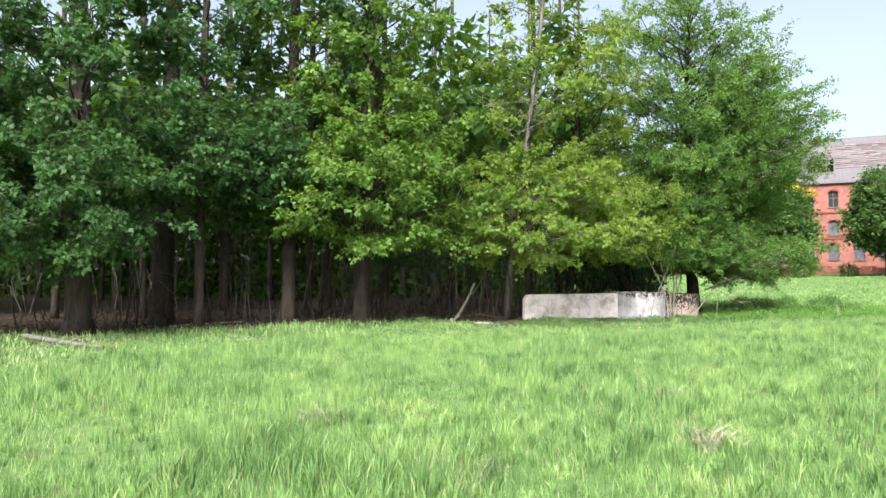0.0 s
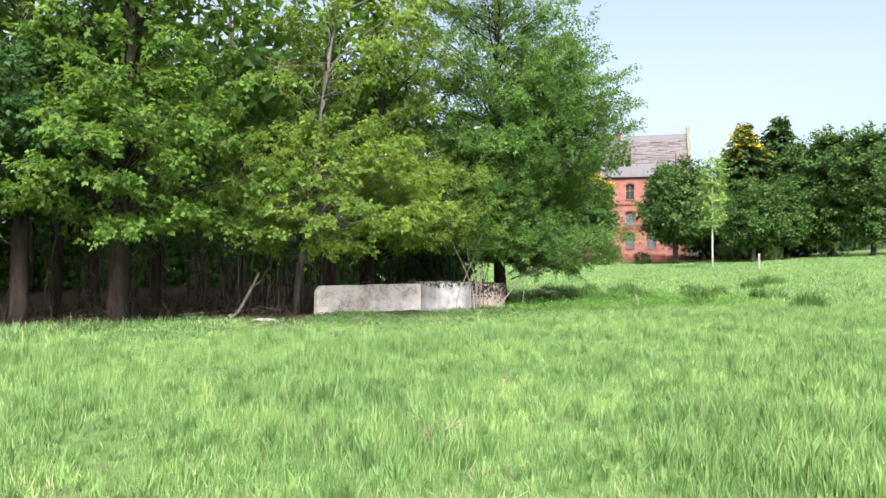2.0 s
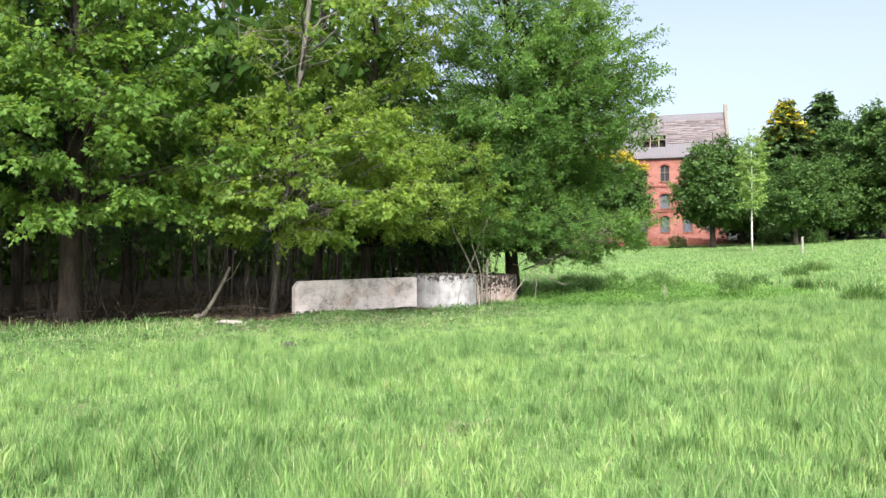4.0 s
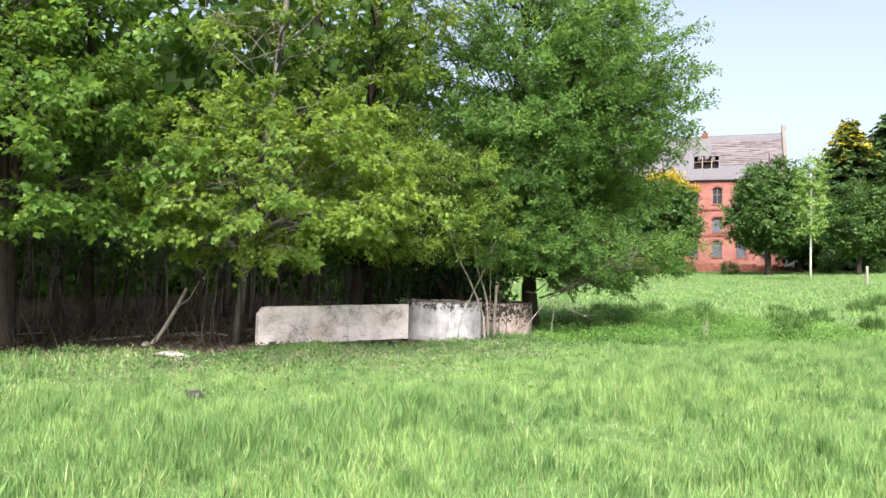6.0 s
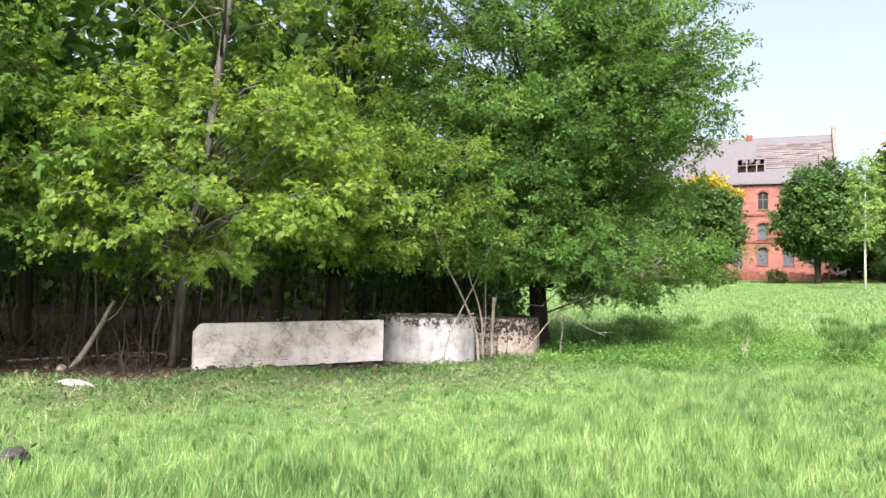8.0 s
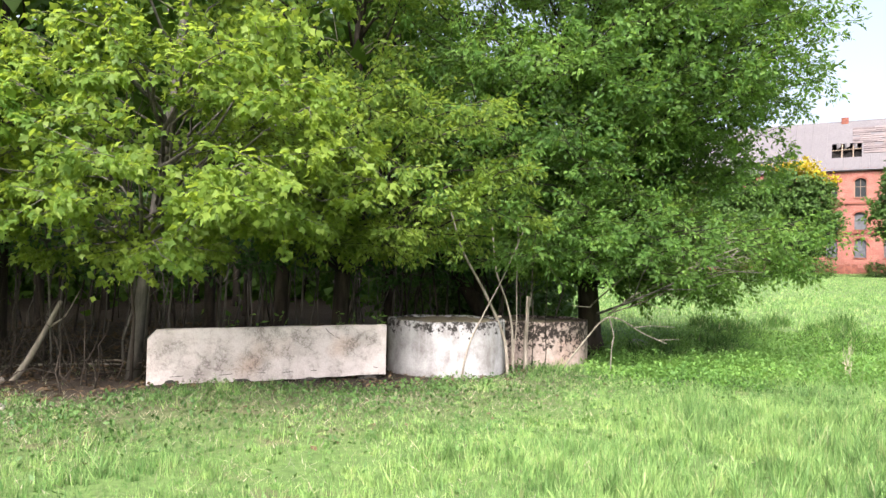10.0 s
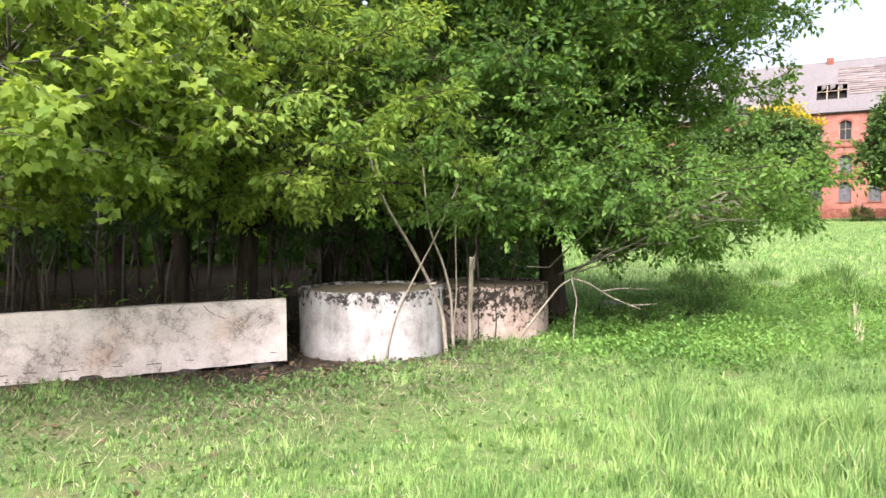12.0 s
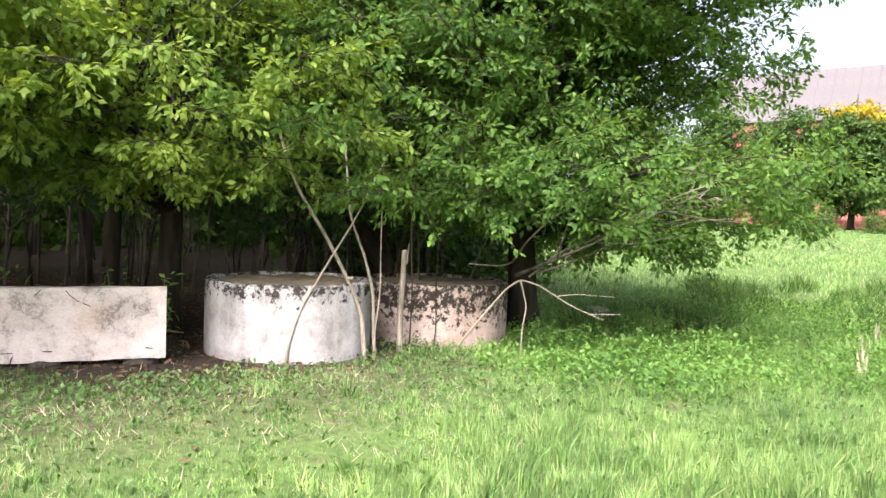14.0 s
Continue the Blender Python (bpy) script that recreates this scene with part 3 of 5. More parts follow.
MOSS, n, l, b = node_mat("moss_and_mould", 0.95)
l.new(ramp(n, l, noise_at(n, l, 8, 6, 0.7), ((0.3, (0.06, 0.048, 0.036)), (0.5, (0.19, 0.165, 0.125)), (0.75, (0.12, 0.13, 0.06)))), b.inputs["Base Color"])
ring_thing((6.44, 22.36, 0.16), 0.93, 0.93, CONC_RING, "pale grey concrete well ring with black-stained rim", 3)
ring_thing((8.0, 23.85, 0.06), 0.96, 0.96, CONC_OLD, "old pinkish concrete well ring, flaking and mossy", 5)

# the panel stands on edge, propped on stones
px0, py0, px1, py1 = 2.73, 19.77, 5.59, 21.05
plen, pang = math.hypot(px1 - px0, py1 - py0), math.degrees(math.atan2(py1 - py0, px1 - px0))
panel = thing("concrete_slab", pose(px0, py0, 0.36, 0, 0.0, pang), "long pale concrete panel standing on edge, stained", "concrete slab")
bm = bmesh.new()
bmesh.ops.create_cube(bm, size=1, matrix=Matrix.Translation((plen / 2, 0.075, 0.35)) @ Matrix.Diagonal((plen, 0.15, 0.70, 1)))
bmesh.ops.subdivide_edges(bm, edges=[e for e in bm.edges if abs((e.verts[0].co - e.verts[1].co).x) > 1], cuts=40, use_grid_fill=True)
bmesh.ops.subdivide_edges(bm, edges=[e for e in bm.edges if abs((e.verts[0].co - e.verts[1].co).z) > 0.5], cuts=10, use_grid_fill=True)
for v in bm.verts:
    if v.co.x < 0.12 and v.co.z > 0.58:                       # broken upper corner
        v.co.x += (v.co.z - 0.58) * 0.9 * (1 - v.co.x / 0.12)
    v.co.y += 0.008 * noise.noise(v.co * 4) + 0.004 * noise.noise(v.co * 15)
    v.co.z += 0.010 * noise.noise(v.co * 5 + Vector((3, 0, 0))) + 0.02 * (v.co.x / plen - 0.5) * (1 if v.co.z > 0.4 else 2.2)
for e in bm.edges:
    e.smooth = True
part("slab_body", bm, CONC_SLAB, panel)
for cx, cz, ln, an in ((2.02, 0.665, 0.08, -48), (2.27, 0.655, 0.07, 55), (2.33, 0.60, 0.09, 38), (2.43, 0.545, 0.07, 25), (0.35, 0.10, 0.16, -2), (0.62, 0.11, 0.12, 3), (0.95, 0.10, 0.18, -3), (1.4, 0.105, 0.10, 1), (1.75, 0.10, 0.14, -1), (2.1, 0.11, 0.08, 2), (2.98, 0.12, 0.07, 8)):
    bm = bmesh.new()                                           # cracks and spalls at the top edge
    bmesh.ops.create_cube(bm, size=1, matrix=Matrix.Translation((cx, -0.006, cz)) @ Matrix.Rotation(radians(an), 4, "Y") @ Matrix.Diagonal((ln, 0.008, 0.006, 1)))
    part("crack", bm, DARKSTONE, panel, "dark crack and spalled edge")


def stone(name, at, size, mat, label, seed, cat="stone", flat=0.6):
    bm = bmesh.new()
    bmesh.ops.create_icosphere(bm, subdivisions=3, radius=1)
    o = Vector((seed * 3.1, seed * 1.7, 0))
    for v in bm.verts:
        v.co *= 1 + 0.35 * noise.noise(v.co * 1.3 + o) + 0.12 * noise.noise(v.co * 4 + o)
        v.co = Vector((v.co.x * size[0], v.co.y * size[1], max(-0.5, v.co.z) * size[2]))
    ob = part(name, bm, mat, None, label)
    ob.matrix_world = pose(*at, 0, 0, seed * 47)
    return tagged(ob, label, cat)


for k, s in enumerate((0.25, 1.1, 2.0, 2.85)):
    x, y = px0 + (px1 - px0) * s / plen, py0 + (py1 - py0) * s / plen + 0.10
    z = ground_z(x, y)
    stone("prop_stone", (x, y, z), (0.16, 0.12, max(0.06, 0.37 - z + 0.02)), DARKSTONE, "dark rubble stone propping up the concrete panel", k + 2)


# ---- trees of the wood's edge ----
def T(*p):
    return np.array(p, float)


specs = (
    # label, foot, trunk line (own frame), radii, crown (centre, radii, limbs), low boughs (centre, radii, limbs), leaf, bark, seed, low
    ("young maple with pale leaning trunk, bright green leaves", (2.27, 20.44), T((0, 0, 0), (0.1, 0, 1.3), (0.38, 0, 3.3), (0.72, -0.05, 6.2), (1.1, -0.1, 9.5), (1.3, 0, 12.5)), (0.10, 0.075, 0.07, 0.06, 0.045, 0.02),
     ((1.2, -0.8, 7.2), (2.5, 2.3, 4.2), 62), ((1.0, -1.0, 2.9), (2.9, 2.7, 1.6), 95), LEAF_BRIGHT, BARK_MID, 21, 1.12),
    ("stout maple with brown trunk, low spreading leafy boughs", (-1.75, 20.2), T((0, 0, 0), (0, 0, 0.35), (0.02, 0, 2.5), (0.15, 0, 6), (0.3, 0, 10), (0.4, 0, 15)), (0.32, 0.23, 0.20, 0.17, 0.12, 0.03),
     ((0.2, -1.2, 8.0), (3.1, 2.4, 4.8), 92), ((0.5, -1.6, 3.6), (3.2, 2.5, 1.9), 85), LEAF_MAPLE, BARK, 22, 1.6),
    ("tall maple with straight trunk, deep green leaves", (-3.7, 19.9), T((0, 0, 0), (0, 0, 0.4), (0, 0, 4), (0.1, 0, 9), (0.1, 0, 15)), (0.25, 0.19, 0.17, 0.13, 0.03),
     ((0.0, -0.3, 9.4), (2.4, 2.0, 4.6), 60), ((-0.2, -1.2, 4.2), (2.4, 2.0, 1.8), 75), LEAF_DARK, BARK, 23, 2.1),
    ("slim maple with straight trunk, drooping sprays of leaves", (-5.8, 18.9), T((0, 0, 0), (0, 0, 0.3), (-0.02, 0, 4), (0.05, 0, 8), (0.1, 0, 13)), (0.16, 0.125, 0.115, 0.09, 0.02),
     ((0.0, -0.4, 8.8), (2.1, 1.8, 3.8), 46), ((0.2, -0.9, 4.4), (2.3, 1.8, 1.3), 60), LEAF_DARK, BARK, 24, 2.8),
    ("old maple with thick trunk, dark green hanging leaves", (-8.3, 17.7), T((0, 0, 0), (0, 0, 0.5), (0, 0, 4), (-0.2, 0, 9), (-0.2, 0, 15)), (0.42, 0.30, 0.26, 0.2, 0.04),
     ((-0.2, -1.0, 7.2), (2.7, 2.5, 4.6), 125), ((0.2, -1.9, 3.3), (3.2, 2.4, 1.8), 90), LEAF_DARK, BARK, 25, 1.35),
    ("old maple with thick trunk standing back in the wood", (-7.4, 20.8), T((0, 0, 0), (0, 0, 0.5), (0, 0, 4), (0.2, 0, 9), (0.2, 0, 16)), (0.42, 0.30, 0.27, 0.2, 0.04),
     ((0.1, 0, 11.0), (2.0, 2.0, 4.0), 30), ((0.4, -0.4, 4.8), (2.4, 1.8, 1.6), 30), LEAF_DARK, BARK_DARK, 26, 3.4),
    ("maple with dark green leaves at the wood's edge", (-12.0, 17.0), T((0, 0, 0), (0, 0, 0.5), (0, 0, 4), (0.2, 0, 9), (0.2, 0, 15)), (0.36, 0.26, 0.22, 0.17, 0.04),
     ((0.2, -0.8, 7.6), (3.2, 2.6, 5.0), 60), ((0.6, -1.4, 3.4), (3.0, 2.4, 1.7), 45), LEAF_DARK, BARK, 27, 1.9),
    ("olive-green small-leaved tree behind the concrete slab", (4.6, 23.2), T((0, 0, 0), (0, 0, 0.4), (0.1, 0, 3), (0.3, -0.1, 6.5), (0.3, -0.2, 11)), (0.2, 0.15, 0.12, 0.08, 0.02),
     ((0.1, -1.3, 6.4), (2.5, 2.4, 3.8), 80), ((0.6, -2.0, 3.0), (2.3, 2.2, 1.5), 90), LEAF_OLIVE, BARK, 28, 1.75),
)
for label, (fx, fy), trunk, tr, (c1, r1, n1), (c2, r2, n2), leaf, bark, seed, low in specs:
    gap = (lambda e: not (abs(e[0] - 0.6 + 0.2 * e[1]) < 0.28 and e[1] < -0.1 and e[2] > 2.8)) if seed == 21 else None   # its stem shows between the boughs
    near, shape = leaf in (LEAF_BRIGHT, LEAF_OLIVE), OVATE if leaf is LEAF_OLIVE else LOBED      # the two that the walk comes close to
    TR, W1, L1 = grow(seed, trunk, tr, c1, r1, int(n1 * (0.52 if near else 0.74)), 11, 26 if near else 20, shape, 0.11 if near else 0.135, low=low + 0.6, droop=0.45, sides=12, spread=0.5, twig_len=(0.25, 0.6), keep=gap)
    _, W2, L2 = grow(seed + 100, trunk, tr, c2, r2, int(n2 * 0.72), 12, 36 if near else 24, shape, 0.09 if near else 0.115, first=0.14, low=low, droop=0.5, flat=0.6, spread=0.55, twig_len=(0.25, 0.6), keep=gap)
    plant_tree("maple_tree", label, "tree", (fx, fy, ground_z(fx, fy) - 0.05), (TR, join((W1, W2)), join((L1, L2))), bark, leaf, group="maples at the wood's edge")

# the broad old willow behind the rings: a high crown and a skirt of low boughs
wx, wy = 9.25, 24.8
willow_trunk = T((0, 0, 0), (-0.05, 0, 0.5), (-0.1, 0, 1.4), (-0.3, -0.2, 3.0), (-0.4, -0.3, 5.5), (-0.4, -0.5, 8.0), (-0.3, -0.6, 10.4))
willow_r = (0.30, 0.22, 0.19, 0.15, 0.11, 0.07, 0.03)
TR, W1, L1 = grow(31, willow_trunk, willow_r, (-0.1, -1.3, 6.1), (4.1, 3.4, 4.5), 250, 15, 38, OVATE, 0.098, first=0.16, twig_len=(0.3, 0.8), low=2.2, droop=0.3, limb_r=0.026, spread=0.85)
_, W2, L2 = grow(32, willow_trunk, willow_r, (0.2, -1.2, 2.05), (3.1, 2.3, 0.95), 140, 12, 36, OVATE, 0.088, first=0.14, twig_len=(0.3, 0.75), low=1.15, droop=0.45, limb_r=0.02, keep=lambda e: e[0] > 0.6 or e[2] > 1.75)
_, W4, L4 = grow(34, willow_trunk, willow_r, (2.2, -1.1, 5.6), (1.7, 1.6, 2.6), 85, 12, 34, OVATE, 0.092, first=0.2, twig_len=(0.3, 0.75), low=1.8, droop=0.4, limb_r=0.018)
_, W3, L3 = grow(33, willow_trunk, willow_r, (-2.0, -2.2, 3.6), (2.3, 1.9, 1.9), 75, 12, 34, OVATE, 0.092, first=0.14, twig_len=(0.3, 0.75), low=1.8, droop=0.4, limb_r=0.02)
W1, L1 = join((W1, W3, W4)), join((L1, L3, L4))
plant_tree("willow_tree", "broad old willow with dark forked trunk and dense small leaves", "tree", (wx, wy, ground_z(wx, wy) - 0.05), (TR, join((W1, W2)), join((L1, L2))), BARK_DARK, LEAF_WILLOW)



# ---- the wood behind its edge ----
wood_kinds = []
for seed in (41, 42, 43):
    wood_kinds.append(grow(seed, T((0, 0, 0), (0, 0, 0.4), (0.1, 0.05, 4), (0.2, 0, 9), (0.1, 0, 15)), (0.17, 0.125, 0.11, 0.09, 0.03), (0, 0, 7.0), (2.9, 2.9, 3.3), 24, 7, 10, FLECK, 0.42, first=0.25, low=3.9, droop=0.3, twig_len=(0.6, 1.3), twig_wood=False))
rng = np.random.default_rng(5)
protos = []
spots = []
for gx_ in np.arange(-60, 8.5, 4.0):
    for gy_ in np.arange(24.0, 50, 4.6):
        x, y = gx_ + rng.uniform(-1.3, 1.3), gy_ + rng.uniform(-1.5, 1.5)
        if y < float(edge(x)) + 3.0 or x > 7.2 - 0.02 * y or (x < -30 and y > 44):
            continue
        spots.append((x, y))
for k, (x, y) in enumerate(spots):
    m = pose(x, y, ground_z(x, y) - 0.05, 0, 0, rng.uniform(0, 360))
    q = k % 3
    if len(protos) <= q:
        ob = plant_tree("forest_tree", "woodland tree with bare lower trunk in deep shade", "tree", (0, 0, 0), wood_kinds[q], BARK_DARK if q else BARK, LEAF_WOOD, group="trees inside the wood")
        ob.matrix_world = m
        protos.append(ob)
    else:
        ob = copy_thing(protos[q], m)
    ob.scale = (1, 1, 1)


# thin bare saplings and dead stems between the trunks
def sapling_mesh(seed):
    rg = np.random.default_rng(seed)
    H = rg.uniform(2.6, 5.0)
    line = bend((0, 0, 0), (rg.uniform(-0.7, 0.7), rg.uniform(-0.4, 0.4), H), 0, 0.035, 7, rg)
    W = [tube(line, np.linspace(rg.uniform(0.014, 0.03), 0.005, 7), 6)]
    for _ in range(9):
        s = rg.integers(2, 6)
        e = line[s] + np.array([rg.uniform(-0.7, 0.7), rg.uniform(-0.6, 0.6), rg.uniform(0.1, 0.8)])
        W.append(tube(bend(line[s], e, 0.05, 0.03, 4, rg), (0.009, 0.007, 0.005, 0.003), 4))
    V, F = join(W)
    return tri_mesh("bare_sapling", V, F, BARK_MID if seed % 2 else BARK, True)


stems = [sapling_mesh(s) for s in range(60, 68)]
for k in range(130):
    x = rng.uniform(-16, 8.0)
    y = float(edge(x)) + 1.6 + rng.exponential(4.5)
    if 2.6 < x < 8.8 and y < 24.6:
        continue
    ob = new("bare_sapling", stems[k % 8])
    ob.matrix_world = pose(x, y, ground_z(x, y) - 0.03, rng.uniform(-6, 6), rng.uniform(-9, 9), rng.uniform(0, 360))
    tagged(ob, "thin bare grey-brown sapling in the shaded wood", "sapling", "saplings in the wood")

for k in range(80):
    x, y = rng.uniform(-2.5, 8.3), rng.uniform(23.6, 30)
    if 3.9 < x < 5.4 and y < 24:
        continue
    ob = new("bare_sapling", stems[k % 8])
    ob.matrix_world = pose(x, y, ground_z(x, y) - 0.03, rng.uniform(-4, 4), rng.uniform(-6, 6), rng.uniform(0, 360))
    tagged(ob, "thin bare grey-brown sapling in the shaded wood", "sapling", "saplings in the wood")

# leafy young growth in the half shade behind the slab and rings
for k, (x, y, h) in enumerate(((1.2, 23.4, 3.2), (2.6, 22.9, 3.0), (3.7, 24.3, 3.4), (5.4, 24.4, 3.0), (6.4, 25.6, 3.3), (0.0, 22.8, 3.1), (7.6, 26.4, 3.0), (-1.2, 23.6, 3.4), (4.5, 26.0, 3.5), (2.0, 25.2, 3.6))):
    TR, W, LV = grow(700 + k, T((0, 0, 0), (0.05, 0, 1.2), (0.1, 0.05, 2.2), (0.1, 0.1, h)), (0.028, 0.022, 0.016, 0.006), (0.1, -0.1, h * 0.72), (1.35, 1.1, 0.95), 26, 7, 16, OVATE, 0.12, first=0.4, low=1.35, droop=0.4, twig_len=(0.25, 0.6), limb_r=0.012, sides=6)
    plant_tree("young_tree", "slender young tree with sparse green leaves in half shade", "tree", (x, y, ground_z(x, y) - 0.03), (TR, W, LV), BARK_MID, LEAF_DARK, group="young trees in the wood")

# dim undergrowth that closes the wood at its back
rg = np.random.default_rng(77)
n_ = 60000
x = rg.uniform(-64, 8.2, n_)
y = 45 + rg.normal(0, 3.0, n_) - 0.12 * np.abs(x + 20)
P = np.stack([x, y, height(x, y) + rg.uniform(0, 1, n_) ** 1.3 * 6.5], 1)
V, F = leaves(P, rg.normal(0, 1, (n_, 3)), rg.normal(0, 1, (n_, 3)), rg.uniform(0.2, 0.45, n_), CLUMP)
tagged(new("undergrowth", tri_mesh("undergrowth", V, F, LEAF_WOOD)), "dim leafy undergrowth deep in the wood", "undergrowth", kind="stuff")

# ---- the derelict brick works ----
BZ = 2.2
works = thing("brick_works", pose(54.9, 96.5, BZ, 0, 0, -30), "derelict red-brick works, grey broken roof, arched windows", "building")
U0, U1, DEPTH, EAVE, RIDGE = -24.0, 8.2, 14.0, 12.5, 19.4


def boxes(bm, *items):
    for x0, x1, y0, y1, z0, z1 in items:
        bmesh.ops.create_cube(bm, size=1, matrix=Matrix.Translation(((x0 + x1) / 2, (y0 + y1) / 2, (z0 + z1) / 2)) @ Matrix.Diagonal((x1 - x0, y1 - y0, z1 - z0, 1)))


rows = ((1.9, 4.2), (5.2, 7.3), (9.0, 11.3))              # sill and head of the three storeys
cols = [c for c in np.arange(-21.0, 7, 3.0)]
HALF = 0.62
bm = bmesh.new()
xs = [U0]
for c in cols:
    xs += [c - HALF, c + HALF]
xs.append(U1)
for a, b in zip(xs[::2], xs[1::2]):
    boxes(bm, (a, b, 0, 0.5, -0.6, EAVE))
for c in cols:
    z = -0.6
    for lo, hi in rows:
        boxes(bm, (c - HALF, c + HALF, 0, 0.5, z, lo))
        z = hi
    boxes(bm, (c - HALF, c + HALF, 0, 0.5, z, EAVE))
boxes(bm, (U0, U1, DEPTH - 0.5, DEPTH, -0.6, EAVE), (U0, U0 + 0.5, 0.5, DEPTH - 0.5, -0.6, EAVE), (U1 - 0.5, U1, 0.5, DEPTH - 0.5, -0.6, EAVE))
for side in (U0 + 0.003, U1 - 0.5):                            # gable triangles
    f = []
    for dx in (0, 0.494):
        f.append([bm.verts.new((side + dx, yy, zz)) for yy, zz in ((0, EAVE), (DEPTH, EAVE), (DEPTH / 2, RIDGE))])
    bm.faces.new(f[0]), bm.faces.new(f[1][::-1])
    for q in range(3):
        bm.faces.new((f[0][q], f[1][q], f[1][(q + 1) % 3], f[0][(q + 1) % 3]))
bmesh.ops.recalc_face_normals(bm, faces=bm.faces)
part("brick_wall", bm, BRICK, works)
bm = bmesh.new()
boxes(bm, (U0 - 0.1, U1 + 0.1, -0.12, -0.003, 8.2, 8.42), (U0 - 0.1, U1 + 0.1, -0.12, -0.003, 4.75, 4.98), (U0 - 0.1, U1 + 0.1, -0.16, -0.003, EAVE - 0.35, EAVE - 0.02), (U0 - 0.1, U1 + 0.1, -0.1, -0.003, -0.5, 0.5))
for zz in (EAVE - 0.55,):
    for q in range(90):
        xq = U0 + 0.2 + q * 0.35
        boxes(bm, (xq, xq + 0.14, -0.1, -0.003, zz, zz + 0.2))
part("string_course", bm, BRICK_DARK, works, "darker projecting brick bands")
for c in cols[2:]:
    bm = bmesh.new()
    boxes(bm, (c - 1.62, c - 1.38, -0.07, -0.003, 0.5, EAVE - 0.6))
    if c in (cols[6], cols[9]):
        part("pilaster", bm, BRICK, works)
    else:
        bm.free()
for c in cols:
    for lvl, (lo, hi) in enumerate(rows):
        win = part("window", (lambda bm: (boxes(bm, (c - HALF, c + HALF, 0.28, 0.32, lo, hi)), bm)[1])(bmesh.new()), GLASS if lvl == 2 else BOARD, works, "dark broken glazing" if lvl == 2 else "grey boarded panel")
        bm = bmesh.new()                                       # brick arch in the head, over the rectangular opening
        seg = 9
        top, sp = hi + 0.003, hi - 0.42
        fr = []
        for yy in (-0.05, 0.26):
            outer = [bm.verts.new((c - HALF - 0.2, yy, sp))] + [bm.verts.new((c + (HALF + 0.2) * -math.cos(math.pi * q / seg), yy, sp + 0.62 * math.sin(math.pi * q / seg))) for q in range(1, seg)] + [bm.verts.new((c + HALF + 0.2, yy, sp))]
            inner = [bm.verts.new((c - (HALF - 0.02) * math.cos(math.pi * q / seg), yy, sp + 0.40 * math.sin(math.pi * q / seg))) for q in range(seg + 1)]
            for q in range(seg):
                bm.faces.new((outer[q], outer[q + 1], inner[q + 1], inner[q]))
            fr.append((outer, inner))
        for q in range(seg):
            bm.faces.new((fr[0][1][q], fr[0][1][q + 1], fr[1][1][q + 1], fr[1][1][q]))
            bm.faces.new((fr[0][0][q], fr[1][0][q], fr[1][0][q + 1], fr[0][0][q + 1]))
        part("arch", bm, BRICK_DARK, win, "brick arch over the window")
        bm = bmesh.new()
        boxes(bm, (c - HALF - 0.1, c + HALF + 0.1, -0.1, 0.27, lo - 0.12, lo))
        part("sill", bm, BRICK_DARK, win)
        if lvl == 2:
            bm = bmesh.new()
            boxes(bm, (c - HALF, c - HALF + 0.07, 0.2, 0.276, lo, hi - 0.4), (c + HALF - 0.07, c + HALF, 0.2, 0.276, lo, hi - 0.4), (c - 0.035, c + 0.035, 0.2, 0.276, lo, hi - 0.1), (c - HALF, c + HALF, 0.203, 0.273, lo, lo + 0.09), (c - HALF, c + HALF, 0.203, 0.273, lo + 1.25, lo + 1.32))
            part("window_frame", bm, TIMBER, win, "weathered grey wooden frame")
# roof: two slopes, the front one with a hole where the sheets have fallen in
slope = math.atan2(RIDGE - EAVE, DEPTH / 2)
SL = math.hypot(RIDGE - EAVE, DEPTH / 2) + 0.5


def slope_pose(x, s, lift=0.0):
    """A place on the front slope: x along the eave, s metres up the slope."""
    return Matrix.Translation((x, -0.35 + s * math.cos(slope) - lift * math.sin(slope), EAVE - 0.3 + s * math.sin(slope) + lift * math.cos(slope))) @ Matrix.Rotation(slope, 4, "X")


HX0, HX1, HS0, HS1 = -3.1, 0.1, 2.5, 5.5                       # the hole
bm = bmesh.new()
boxes(bm, (U0, HX0, 0, SL, -0.12, -0.02), (HX1, U1, 0, SL, -0.12, -0.02), (HX0, HX1, 0, HS0, -0.12, -0.02), (HX0, HX1, HS1, SL, -0.12, -0.02))
bmesh.ops.transform(bm, matrix=slope_pose(0, 0), verts=bm.verts)
bm2 = bmesh.new()
boxes(bm2, (U0, U1, 0, SL, -0.12, -0.02))
bmesh.ops.transform(bm2, matrix=Matrix.Translation((0, DEPTH, 0)) @ Matrix.Diagonal((1, -1, 1, 1)) @ slope_pose(0, 0), verts=bm2.verts)
tmp = bpy.data.meshes.new("back")
bm2.to_mesh(tmp)
bm2.free()
bm.from_mesh(tmp)
bpy.data.meshes.remove(tmp)
me = bpy.data.meshes.new("roof")
bmesh.ops.recalc_face_normals(bm, faces=bm.faces)
bm.to_mesh(me)
bm.free()
me.materials.append(ROOF)
roof = part("roof", me, ROOF, works, "grey roof of sheets and old tiles, broken open")
